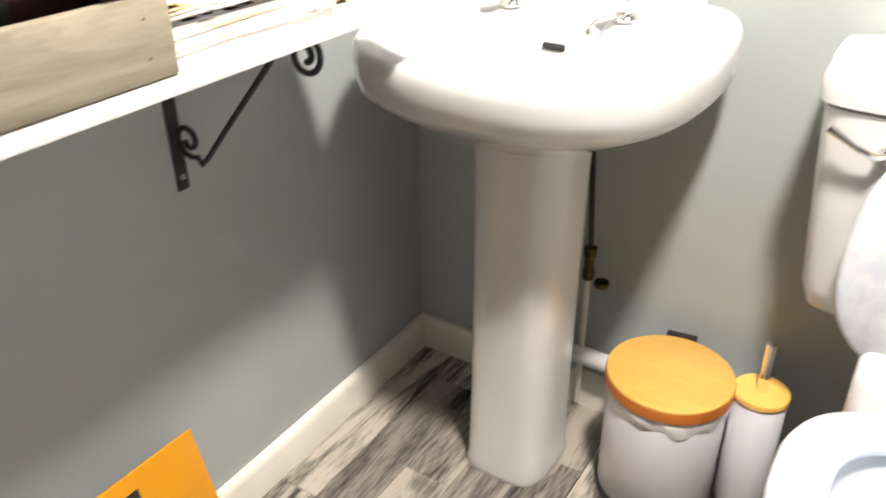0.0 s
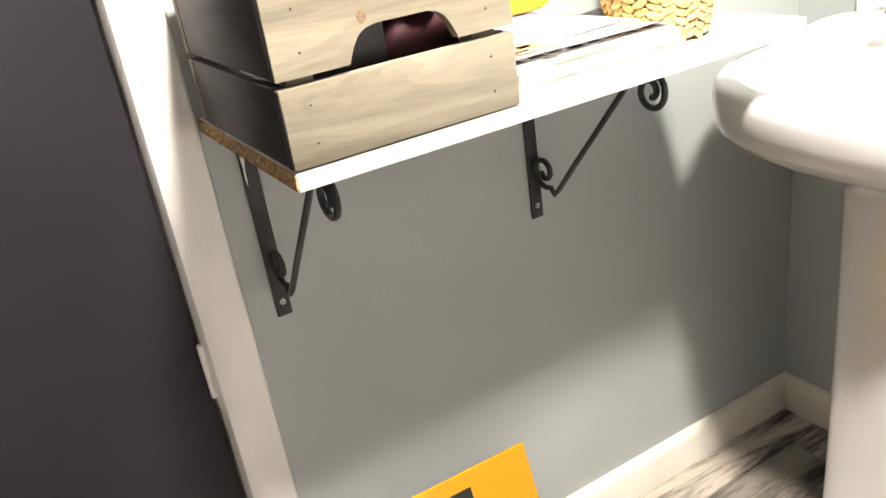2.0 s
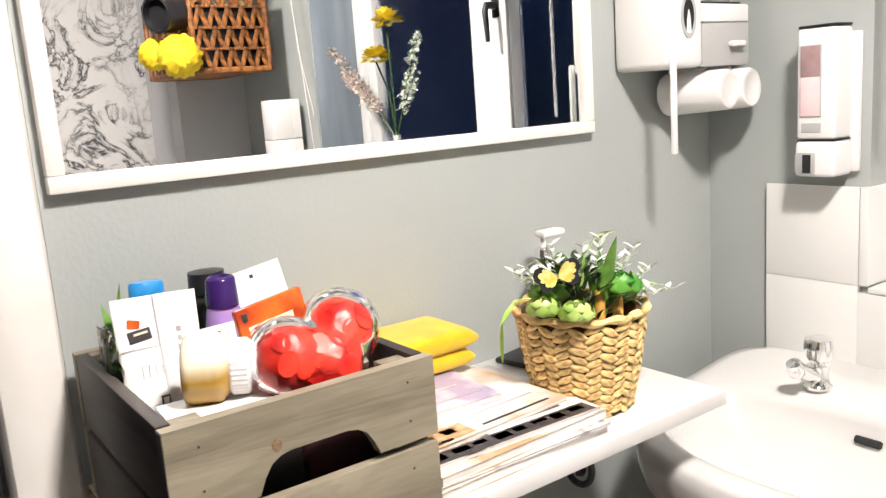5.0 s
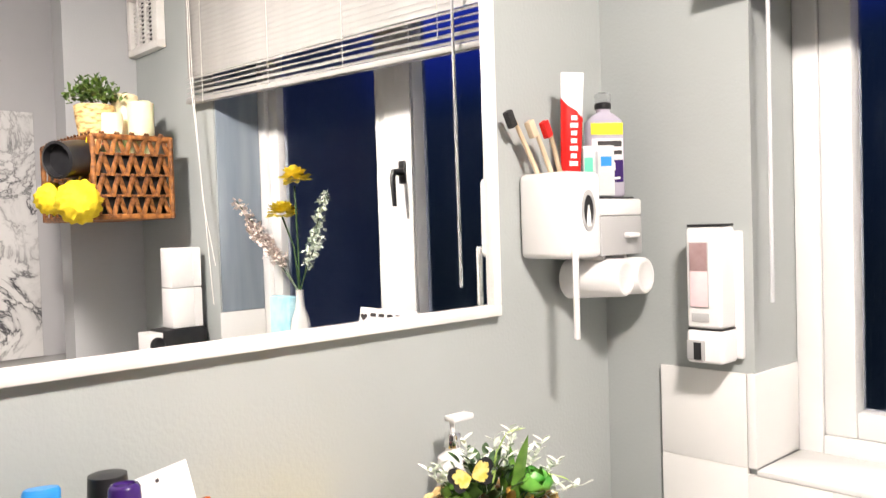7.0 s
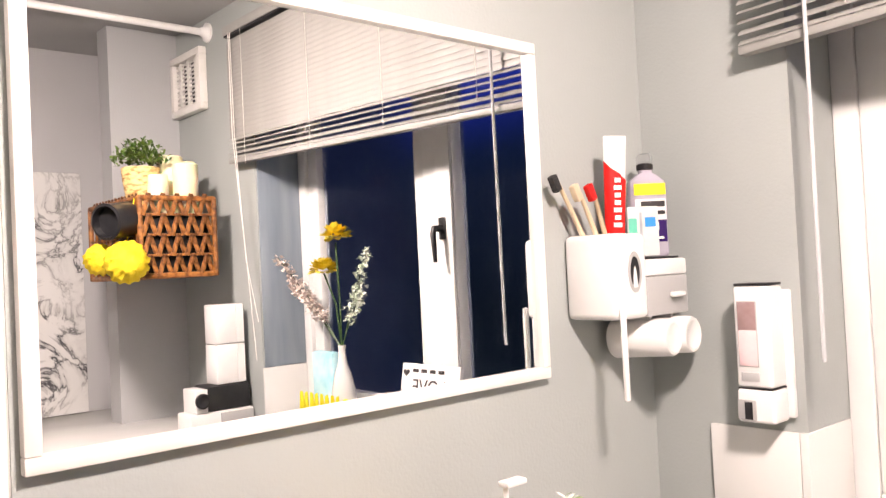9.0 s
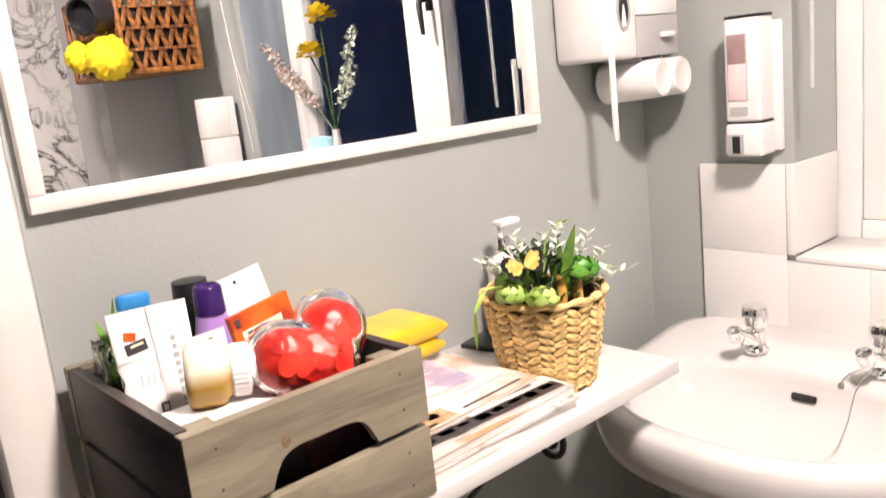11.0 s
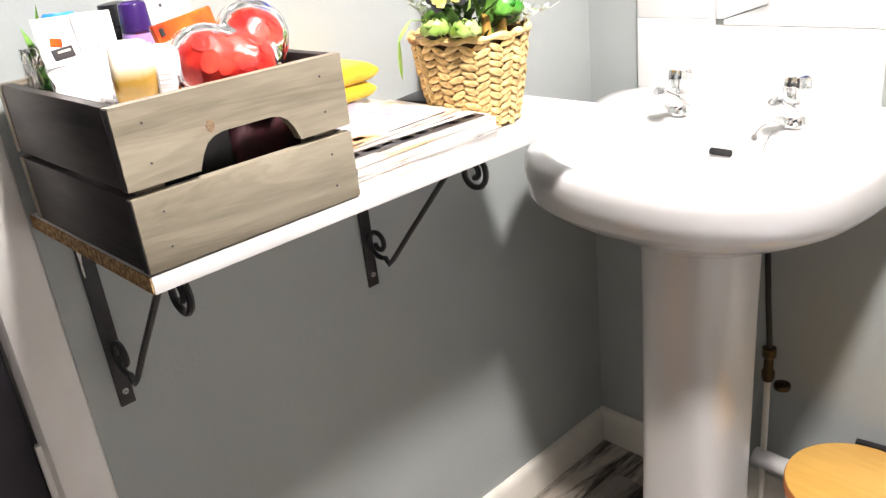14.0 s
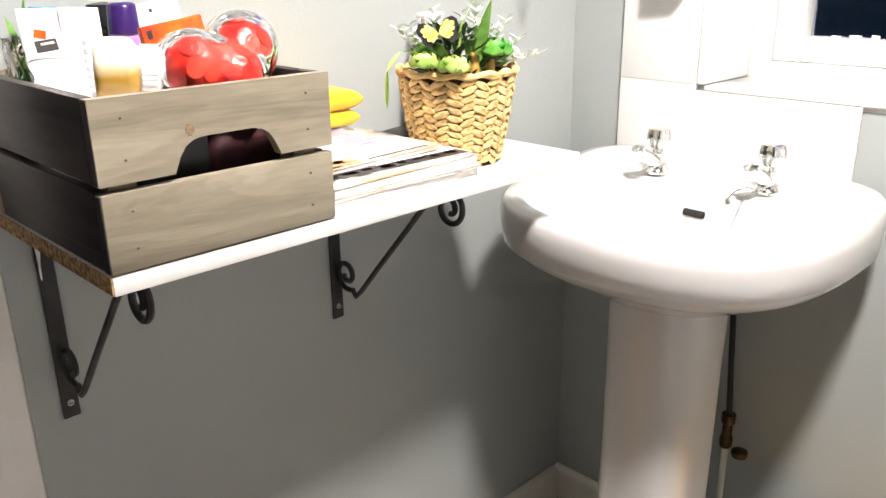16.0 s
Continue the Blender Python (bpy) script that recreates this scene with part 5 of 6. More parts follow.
part("dispenser_box", B(0.0015, HX, HY0, HYM, HZ0, HZ1, 0.010, 3), WHITEP, holder)
part("tray_body", B(0.0015, HX - 0.002, HYM + 0.0005, HY1, 1.409, 1.437, 0.004), WHITEP, holder)
# black sheet added on top to draw the dark recess
part("tray_recess", B(0.012, HX - 0.012, HYM + 0.006, HY1 - 0.008, 1.4372, 1.441, 0.001), BLACKP, holder, "black sheet standing for the tray's dark recess")
dr = part("drawer", B(0.0015, HX - 0.003, HYM + 0.0008, HY1 + 0.001, 1.3425, 1.4083, 0.003), GREYP, holder, "grey drawer")
part("drawer_pull", B(HX - 0.003, HX + 0.010, -0.092, -0.060, 1.371, 1.380, 0.003), WHITEP, dr)
om = Matrix.Translation((HX - 0.0006, -0.193, 1.418)) @ pose(0, 0, 0, 0, 90, 0) @ Matrix.Diagonal((1.9, 1, 1, 1))
ovl = part("window_ring", lathe(bmesh.new(), [(0.0175, 0), (0.0175, 0.0022), (0.0135, 0.0026), (0.0130, 0.0008)], 28, om), GREYP, holder, "oval opening rim")
part("window_hollow", lathe(bmesh.new(), [(0.0131, 0.0006), (0.0131, 0.0013)], 28, om), BLACKP, ovl, "dark opening")
part("nozzle_tip", lathe(bmesh.new(), [(0.006, 0.0), (0.0045, 0.02), (0.001, 0.034)], 12, pose(HX + 0.0012, -0.193, 1.393) @ Matrix.Diagonal((0.3, 1, 1, 1))), WHITEP, ovl)


def cup(y, yb):
    c = thing("rinse_cup", (0.07, y, 1.304), "white plastic rinse cup held upside down sideways", "cup", "cups under the organiser")
    m = Matrix.Translation((0.016, yb, 1.302)) @ pose(0, 0, 0, 0, 88, math.degrees(math.atan2(y - yb, 0.11)))
    part("cup_body", lathe(bmesh.new(), [(0.0335, 0.0), (0.0345, 0.002), (0.0325, 0.06), (0.0315, 0.104), (0.029, 0.109), (0.024, 0.1095), (0.022, 0.108)], 32, m), WHITEP, c)
    part("cup_hook", B(0.02, 0.09, yb - 0.004, yb + 0.004, 1.334, 1.3415, 0.001), WHITEP, c)
    return c


cup(-0.118, -0.130)
cup(-0.060, -0.068)
tb = thing("hanging_toothbrush", (0.108, -0.231, 1.342), "slim white toothbrush hanging from the organiser", "toothbrush")
part("handle", bx(bmesh.new(), 0.1085, 0.1155, -0.243, -0.2325, 1.216, 1.362, 0.0025), WHITEP, tb)
for y0, dy, x, head, lab in ((-0.224, -0.058, 0.03, BRISTLE, "bamboo toothbrush with charcoal bristles"), (-0.214, -0.040, 0.05, PALEWOOD, "plain bamboo toothbrush with pale bristles"), (-0.204, -0.026, 0.06, RED, "bamboo toothbrush with a red grip")):
    h_ = 0.088 if head is BRISTLE else 0.072
    br = thing("toothbrush", (x, y0, HZ1), lab, "toothbrush", "toothbrushes in the organiser")
    part("handle", tube(bmesh.new(), [(x, y0, HZ1 - 0.0015), (x, y0 + dy * 0.5, HZ1 + h_ * 0.5), (x, y0 + dy, HZ1 + h_)], [0.0045, 0.004, 0.0032], 10), PALEWOOD, br)
    part("bristles", bx(bmesh.new(), -0.006, 0.006, -0.013, 0.001, -0.014, 0.014, 0.002, m=Matrix.Translation((x, y0 + dy - 0.002, HZ1 + h_)) @ pose(0, 0, 0, 28, 0, 0)), head, br)
m = facing(0.055, -0.170, HZ1 + 0.0003, -2, -40, 2)
tp = squeeze_tube("toothpaste_tube", m, 0.039, 0.166, 0.024, TUBEW, "red and white toothpaste tube", WHITEP, 0.002)
rings = []
for f in (0.0, 0.04, 0.3, 0.5, 0.64):
    hy, hx = 0.012 * (0.10 + 0.9 * (1 - f) ** 0.7) * 1.05, 0.0195 * (0.84 + 0.16 * min(1, f * 1.1)) * 1.03
    e = 1.0 if f < 0.3 else 0.7
    rings.append([(hx * math.copysign(abs(math.cos(a)) ** e, math.cos(a)), hy * math.sin(a), 0.002 + 0.164 * f - (0.9 * hx * math.cos(a) if f > 0.6 else 0)) for a in [2 * math.pi * i / 24 for i in range(24)]])
part("red_wrap", loft(bmesh.new(), rings, False, False, m=m), RED, tp, "red printed wrap")
for i, w in enumerate((0.014, 0.010, 0.013, 0.010, 0.010, 0.013, 0.010)):
    bar("brand_stroke", on_front(m, 0.002, 0.016 + 0.0125 * i, -0.0128 + 0.0002 * i), w, 0.0075, TUBEW, tp)
fl = thing("floss_box", (0.085, -0.13, HZ1), "small clear and mint floss packet", "packet")
part("packet", bx(bmesh.new(), -0.027, 0.027, -0.008, 0.008, 0, 0.085, 0.003, m=facing(0.080, -0.128, 1.442, 0, -38)), FLOSS, fl)
mm = facing(0.080, -0.128, 1.442, 0, -38)
bar("mint_block", on_front(mm, -0.018, 0.045, -0.0084), 0.014, 0.04, MINT, fl)
bar("blue_block", on_front(mm, 0.012, 0.058, -0.0084), 0.018, 0.016, BLUE, fl)
bar("text_bar", on_front(mm, -0.004, 0.05, -0.0084), 0.004, 0.05, GREYINK, fl)
mw = thing("mouthwash_bottle", (0.06, -0.075, 1.4415), "clear mouthwash bottle with a purple label", "bottle")
m = facing(0.056, -0.076, 1.4415, 0, -38)
rings = []
for hx, hy, z in ((0.030, 0.018, 0), (0.033, 0.021, 0.004), (0.033, 0.021, 0.118), (0.031, 0.019, 0.132), (0.02, 0.014, 0.142), (0.011, 0.011, 0.147), (0.011, 0.011, 0.152)):
    rings.append([(hx * math.copysign(abs(math.cos(a)) ** 0.5, math.cos(a)), hy * math.copysign(abs(math.sin(a)) ** 0.5, math.sin(a)), z) for a in [2 * math.pi * i / 32 for i in range(32)]])
part("body", loft(bmesh.new(), rings, m=m), MOUTHWASH, mw)
part("neck_band", lathe(bmesh.new(), [(0.014, 0.1525), (0.0145, 0.156), (0.0145, 0.162), (0.012, 0.164)], 20, m), BLACKP, mw)
part("cap", lathe(bmesh.new(), [(0.0135, 0.1645), (0.0135, 0.178), (0.011, 0.181)], 20, m), CLEAR, mw, "clear cap")
bar("yellow_label", on_front(m, 0.0, 0.117, -0.0214), 0.056, 0.020, YELLOWLBL, mw)
bar("white_label", on_front(m, 0.0, 0.082, -0.0214), 0.054, 0.036, TUBEW, mw)
bar("purple_label", on_front(m, 0.0, 0.044, -0.0214), 0.054, 0.038, PURPLE, mw)
bar("text_bar", on_front(m, 0.004, 0.091, -0.0222), 0.042, 0.010, INK, mw)
bar("text_bar", on_front(m, 0.010, 0.076, -0.0222), 0.030, 0.007, INK, mw)
bar("text_bar", on_front(m, -0.002, 0.052, -0.0222), 0.030, 0.013, TUBEW, mw)
bar("text_bar", on_front(m, 0.008, 0.032, -0.0222), 0.026, 0.004, TUBEW, mw)

soap = thing("soap_dispenser", (0.24, 0.0, 1.165), "white wall soap dispenser with a pink liquid window", "soap dispenser")
part("back_plate", B(0.2119, 0.2712, -0.012, -0.0005, 1.170, 1.378, 0.003), WHITEP, soap)
part("body", B(0.2010, 0.2618, -0.062, -0.0125, 1.222, 1.386, 0.006, 3), WHITEP, soap)
part("base", B(0.2002, 0.2634, -0.064, -0.0125, 1.166, 1.2195, 0.006, 3), WHITEP, soap)
part("seam", B(0.2026, 0.2603, -0.0605, -0.013, 1.2197, 1.2218), BLACKP, soap)
part("lid", B(0.2026, 0.2603, -0.060, -0.013, 1.3863, 1.3905, 0.001), BLACKP, soap, "dark lid edge")
wn = part("window_frame", B(0.2076, 0.2412, -0.0635, -0.0622, 1.256, 1.362, 0.0006), GREYP, soap)
part("soap_level", B(0.2092, 0.2396, -0.0645, -0.0636, 1.2575, 1.315, 0.0004), PINK, wn, "pink liquid soap")
# the window's dark reflection, painted as a brownish upper panel
part("reflection_panel", B(0.2092, 0.2396, -0.0645, -0.0636, 1.3153, 1.3605, 0.0004), TANKREFLECT, wn, "dark reflection on the upper window, put in as colour")
part("lock_window", B(0.2104, 0.2408, -0.0636, -0.0622, 1.233, 1.247, 0.0006), GREYP, soap)
part("push_button", B(0.2026, 0.2338, -0.0668, -0.0642, 1.171, 1.203, 0.001), GREYP, soap, "chromed push button")
part("button_slot", B(0.2150, 0.2283, -0.0680, -0.0669, 1.172, 1.2, 0.0005), BLACKP, soap)

# ---- floor things ----
bin_ = thing("pedal_bin", (0.627, -0.153, 0.0), "white pedal bin with a bamboo lid and black pedal", "bin")
BM_ = pose(0.627, -0.153, 0)
part("base_ring", lathe(bmesh.new(), [(0.106, 0.0005), (0.109, 0.002), (0.109, 0.010), (0.106, 0.0125)], 48, BM_), BLACKP, bin_)
part("body", lathe(bmesh.new(), [(0.103, 0.013), (0.105, 0.016), (0.105, 0.225), (0.104, 0.228)], 48, BM_), BINW, bin_)
bm = bmesh.new()
rings = []
random.seed(8)
for r, z in ((0.1054, 0.214), (0.1070, 0.220), (0.1085, 0.232), (0.1075, 0.2425), (0.102, 0.2432)):
    rings.append([(0.627 + (r + (0.0018 * math.sin(11 * a + z * 90) + 0.0012 * math.sin(5 * a)) * (1 if z < 0.23 else 0.2)) * math.cos(a), -0.153 + (r + 0.0018 * math.sin(11 * a + z * 90)) * math.sin(a), z + (0.004 * math.sin(3 * a + 1) + 0.003 * math.sin(7 * a) if z < 0.216 else 0)) for a in [2 * math.pi * i / 72 for i in range(72)]])
part("bin_liner", loft(bm, rings, False, False), TUBEW, bin_, "white liner folded over the rim", 80)
lid = part("lid_edge", lathe(bmesh.new(), [(0.108, 0.2435), (0.1115, 0.245), (0.1115, 0.264), (0.1105, 0.2655)], 56, BM_), BAMBOOEDGE, bin_, "bamboo lid edge")
part("lid_top", lathe(bmesh.new(), [(0.1105, 0.2657), (0.1098, 0.2685), (0.1085, 0.2692)], 56, BM_), BAMBOO, lid, "bamboo lid top")
part("lid_hinge", bx(bmesh.new(), -0.028, 0.028, 0.1115, 0.124, 0.236, 0.272, 0.003, m=pose(0.627, -0.153, 0, 0, 0, 8)), BLACKP, bin_, "black hinge")
part("pedal", bx(bmesh.new(), -0.026, 0.026, -0.150, -0.111, 0.006, 0.018, 0.004, m=pose(0.627, -0.153, 0, 0, 0, -4)), BLACKP, bin_, "black plastic pedal")
part("pedal_arm", bx(bmesh.new(), -0.010, 0.010, -0.118, -0.100, 0.004, 0.014, 0.001, m=pose(0.627, -0.153, 0, 0, 0, -4)), BLACKP, bin_)

tbr = thing("toilet_brush", (0.774, -0.108, 0.0), "white toilet brush holder with bamboo lid and chrome handle", "toilet brush")
QM = pose(0.774, -0.108, 0)
part("base_ring", lathe(bmesh.new(), [(0.045, 0.0005), (0.047, 0.002), (0.047, 0.009)], 32, QM), BLACKP, tbr)
part("holder", lathe(bmesh.new(), [(0.0445, 0.0095), (0.0455, 0.012), (0.0455, 0.246), (0.044, 0.248)], 36, QM), BINW, tbr)
part("lid", lathe(bmesh.new(), [(0.046, 0.2485), (0.0475, 0.2495), (0.0475, 0.2575), (0.0465, 0.259)], 36, QM), BAMBOO, tbr, "round bamboo lid")
part("handle", lathe(bmesh.new(), [(0.0095, 0.2595), (0.010, 0.262), (0.0095, 0.30), (0.0105, 0.352), (0.0095, 0.357), (0.004, 0.359)], 20, QM @ pose(0, 0, 0, 0, 0, 0)), CHROME, tbr, "polished chrome handle")

sc = thing("bathroom_scale", (0.08, -0.84, 0.0), "orange glass bathroom scale leaning on the wall", "scale")
up = Vector((-0.062, -0.012, 0.293)).normalized()
sd = Vector((0.02, 1.0, 0.0)).normalized()
nrm = sd.cross(up).normalized()
m = Matrix.Translation((0.104, -0.850, 0.0048)) @ Matrix((sd, up, nrm)).transposed().to_4x4()
part("glass_plate", bx(bmesh.new(), -0.140, 0.140, 0.0, 0.300, 0.0, 0.006, 0.0015, m=m), ORANGE, sc)
part("under_body", bx(bmesh.new(), -0.125, 0.130, 0.012, 0.288, -0.018, -0.0002, 0.004, m=m), BLACKP, sc, "black underside")
dsp = part("display", bx(bmesh.new(), -0.045, 0.027, 0.237, 0.272, 0.0061, 0.0068, m=m), LCD, sc, "dark display window")
part("printed_mark", bx(bmesh.new(), 0.095, 0.13, 0.028, 0.034, 0.0061, 0.0066, m=m), REDINK, sc)
part("printed_mark", bx(bmesh.new(), 0.1, 0.132, 0.018, 0.023, 0.0061, 0.0066, m=m), REDINK, sc)
part("printed_mark", bx(bmesh.new(), 0.0, 0.045, 0.03, 0.036, 0.0061, 0.0066, m=m @ pose(0, 0, 0, 0, 0, 12)), INK, sc)

# ---- toilet ----
wc = thing("toilet", (1.02, -0.35, 0.0), "white close-coupled toilet with a pearly raised lid", "toilet")


def rrect(cx, cy, hx, hy, z, n=40, e=0.32):
    return [(cx + hx * math.copysign(abs(math.cos(a)) ** e, math.cos(a)), cy + hy * math.copysign(abs(math.sin(a)) ** e, math.sin(a)), z) for a in [2 * math.pi * i / n for i in range(n)]]


cist = part("cistern", loft(bmesh.new(), [rrect(0.986, -0.10, 0.150, 0.075, 0.478), rrect(0.986, -0.10, 0.180, 0.083, 0.487), rrect(0.986, -0.10, 0.192, 0.087, 0.52), rrect(0.986, -0.10, 0.207, 0.091, 0.68), rrect(0.986, -0.10, 0.216, 0.094, 0.793)]), CERAMIC, wc, angle=50)
part("cistern_lid", loft(bmesh.new(), [rrect(0.986, -0.10, 0.214, 0.093, 0.7955), rrect(0.986, -0.10, 0.224, 0.0985, 0.799), rrect(0.986, -0.10, 0.226, 0.099, 0.83), rrect(0.986, -0.10, 0.218, 0.094, 0.852), rrect(0.986, -0.10, 0.19, 0.08, 0.858)]), CERAMIC, wc, angle=50)
lv = part("flush_lever", tube(bmesh.new(), [(0.862, -0.198, 0.745), (0.850, -0.212, 0.747), (0.825, -0.214, 0.757), (0.790, -0.210, 0.775)], [0.007, 0.0055, 0.0045, 0.0065], 10), CHROME, cist, "chrome flush lever")
part("lever_boss", lathe(bmesh.new(), [(0.015, 0), (0.015, 0.008), (0.010, 0.014)], 18, Matrix.Translation((0.865, -0.1875, 0.745)) @ pose(0, 0, 0, 90, 0, 0)), CHROME, lv)


def oval(cx, cy, rx, ry, z, n=44):
    out = []
    for i in range(n):
        a = 2 * math.pi * i / n
        s = math.sin(a)
        out.append((cx + rx * math.copysign(abs(math.cos(a)) ** 0.85, math.cos(a)), cy + ry * s if s < 0 else cy + ry * 0.72 * math.copysign(abs(s) ** 0.7, s), z))
    return out


TX, TY = 1.03, -0.455
part("pan", loft(bmesh.new(), [oval(TX, TY + 0.05, 0.095, 0.17, 0.0005), oval(TX, TY + 0.05, 0.10, 0.175, 0.02), oval(TX, TY + 0.04, 0.09, 0.16, 0.12), oval(TX, TY + 0.02, 0.12, 0.19, 0.22), oval(TX, TY, 0.168, 0.228, 0.33), oval(TX, TY, 0.178, 0.238, 0.385), oval(TX, TY, 0.176, 0.236, 0.396),
                               oval(TX, TY, 0.13, 0.185, 0.396), oval(TX, TY, 0.12, 0.17, 0.34), oval(TX, TY, 0.07, 0.1, 0.25), oval(TX, TY, 0.02, 0.03, 0.23)]), CERAMIC, wc, angle=60)
part("pan_foot", B(0.93, 1.13, -0.32, -0.06, 0.0005, 0.37, 0.03, 3), CERAMIC, wc)
part("cistern_ledge", B(0.90, 1.16, -0.30, -0.02, 0.3705, 0.477, 0.02, 3), CERAMIC, wc)
part("seat", loft(bmesh.new(), [oval(TX, TY, 0.186, 0.246, 0.3985), oval(TX, TY, 0.190, 0.25, 0.408), oval(TX, TY, 0.184, 0.244, 0.420), oval(TX, TY, 0.165, 0.225, 0.425), oval(TX, TY, 0.128, 0.18, 0.421), oval(TX, TY, 0.117, 0.168, 0.410), oval(TX, TY, 0.118, 0.17, 0.3985)], False, False), SEATM, wc, "pearl white seat", 60)
part("water", loft(bmesh.new(), [oval(TX, TY, 0.112, 0.162, 0.328), oval(TX, TY, 0.05, 0.08, 0.329)], False, True), WATER, wc, "bluish water and glaze in the pan")
lm = Matrix.Translation((TX, -0.218, 0.424)) @ pose(0, 0, 0, 89, 0, 0)
part("raised_lid", loft(bmesh.new(), [[tuple(lm @ Vector((x - TX, (y - TY) * -1 - 0.18 + 0.36, z))) for x, y, z in oval(TX, TY, rx, ry, zz)] for rx, ry, zz in ((0.180, 0.24, -0.006), (0.186, 0.246, 0.0), (0.186, 0.246, 0.010), (0.178, 0.238, 0.016))]), SEATM, wc, "pearl white lid standing open", 60)

# ---- window blind ----
blind = thing("venetian_blind", (0.9, -0.03, 2.25), "pale grey aluminium venetian blind, half raised and slanting", "blind")
BX0, BX1, BY = 0.226, 1.578, -0.034
part("headrail", B(BX0, BX1, BY - 0.016, BY + 0.016, 2.235, 2.265, 0.002), BLINDM, blind)
# black strip added to draw the shade below the headrail
part("valance_shadow", B(BX0 + 0.002, BX1 - 0.002, BY - 0.012, BY + 0.012, 2.2295, 2.2348), BLACKP, blind)
LEN = BX1 - BX0
bm = bmesh.new()
n = 6
prof = [(-0.0125 + 0.025 * i / n, 0.0022 * (1 - (2 * i / n - 1) ** 2)) for i in range(n + 1)]
pts = [(a, b) for a, b in prof] + [(a, b - 0.0005) for a, b in prof[::-1]]
loft(bm, [[(x, a, b) for a, b in pts] for x in (-LEN / 2, LEN / 2)])
bmesh.ops.recalc_face_normals(bm, faces=bm.faces)
slat = bpy.data.meshes.new("slat")
bm.to_mesh(slat)
bm.free()
slat.materials.append(BLINDM)
random.seed(12)
NS = 27
for i in range(NS):
    f = (i + 1) / NS
    low = i >= NS - 5
    zl = 2.225 - (2.225 - 1.785) * f ** 1.03
    zr = 2.225 - (2.225 - 1.835) * f ** 1.03
    z, tilt_ = (zl + zr) / 2, math.degrees(math.atan2(zr - zl, LEN))
    m = Matrix.Translation(((BX0 + BX1) / 2, BY, z)) @ pose(0, 0, 0, 0, -tilt_, 0) @ pose(0, 0, 0, (30 + random.uniform(-6, 6)) if low else (77 + random.uniform(-1.5, 1.5)), 0, 0)
    piece("slat", slat, m, blind)
tl = math.degrees(math.atan2(0.050, LEN))
part("bottom_rail", bx(bmesh.new(), -LEN / 2, LEN / 2, -0.012, 0.012, -0.007, 0.007, 0.002, m=Matrix.Translation(((BX0 + BX1) / 2, BY, 1.795)) @ pose(0, 0, 0, 0, -tl, 0)), BLINDM, blind)
for x in (0.40, 0.74, 1.08, 1.46):
    part("ladder_cord", tube(bmesh.new(), [(x, BY - 0.0145, 2.235), (x, BY - 0.0145, 1.80)], 0.0009, 5), CORD, blind)
part("tilt_wand", tube(bmesh.new(), [(0.345, BY - 0.022, 2.235), (0.344, BY - 0.024, 1.8), (0.342, BY - 0.022, 1.27)], 0.0034, 8), WAND, blind, "clear plastic tilt wand")
part("pull_cord", tube(bmesh.new(), [(1.53, BY - 0.02, 2.235), (1.525, BY - 0.022, 1.9), (1.47, BY - 0.02, 1.5), (1.43, BY - 0.02, 1.18)], 0.0016, 6), CORD, blind)
part("pull_cord", tube(bmesh.new(), [(1.52, BY - 0.02, 2.235), (1.51, BY - 0.022, 1.9), (1.455, BY - 0.03, 1.5), (1.41, BY - 0.02, 1.3)], 0.0013, 6), CORD, blind)

# ---- vent, shower rail ----
VX0, VX1, VZ0, VZ1 = 1.800, 2.046, 2.04, 2.262
vent = thing("wall_vent", ((VX0 + VX1) / 2, 0, VZ0), "white plastic louvred wall vent", "vent")
part("backing", B(VX0 + 0.01, VX1 - 0.01, -0.004, -0.0005, VZ0 + 0.01, VZ1 - 0.01), BLACKP, vent, "dark vent hollow")
for a in ((VX0, VX1, VZ0, VZ0 + 0.025), (VX0, VX1, VZ1 - 0.025, VZ1), (VX0, VX0 + 0.025, VZ0 + 0.0252, VZ1 - 0.0252), (VX1 - 0.025, VX1, VZ0 + 0.0252, VZ1 - 0.0252)):
    part("frame_side", B(a[0], a[1], -0.03, -0.0005, a[2], a[3], 0.003), TRIM, vent)
for i in range(11):
    z = VZ0 + 0.036 + i * (VZ1 - VZ0 - 0.07) / 10
    part("louvre", bx(bmesh.new(), VX0 + 0.0255, VX1 - 0.0255, -0.004, 0.004, -0.0027, 0.0027, m=Matrix.Translation((0, -0.011, z)) @ pose(0, 0, 0, 12, 0, 0)), TRIM, vent)
for i in range(3):
    x = VX0 + (VX1 - VX0) * (i + 1) / 4
    part("upright", B(x - 0.008, x + 0.008, -0.0165, -0.0045, VZ0 + 0.0255, VZ1 - 0.0255), TRIM, vent)
rail = thing("shower_rail", (1.78, -1.0, 2.305), "white shower curtain rail below the ceiling", "rail")
part("rod", tube(bmesh.new(), [(1.78, -0.0005, 2.305), (1.78, YB + 0.0005, 2.305)], 0.0125, 12), WHITEP, rail)
part("flange", lathe(bmesh.new(), [(0.034, 0.0005), (0.034, 0.008), (0.022, 0.014), (0.014, 0.03)], 24, Matrix.Translation((1.78, 0, 2.305)) @ pose(0, 0, 0, 90, 0, 0)), WHITEP, rail)

# ---- wall basket in the far corner ----
KX0, KX1, KY0, KY1, KZ0, KZ1 = 1.60, 2.04, -0.338, -0.095, 1.452, 1.700
wb = thing("rattan_basket", (1.82, -0.2, KZ0), "open-weave brown rattan basket hung in the corner", "basket")
part("base", B(KX0, KX1, KY0, KY1, KZ0, KZ0 + 0.012, 0.003), WEAVE, wb)
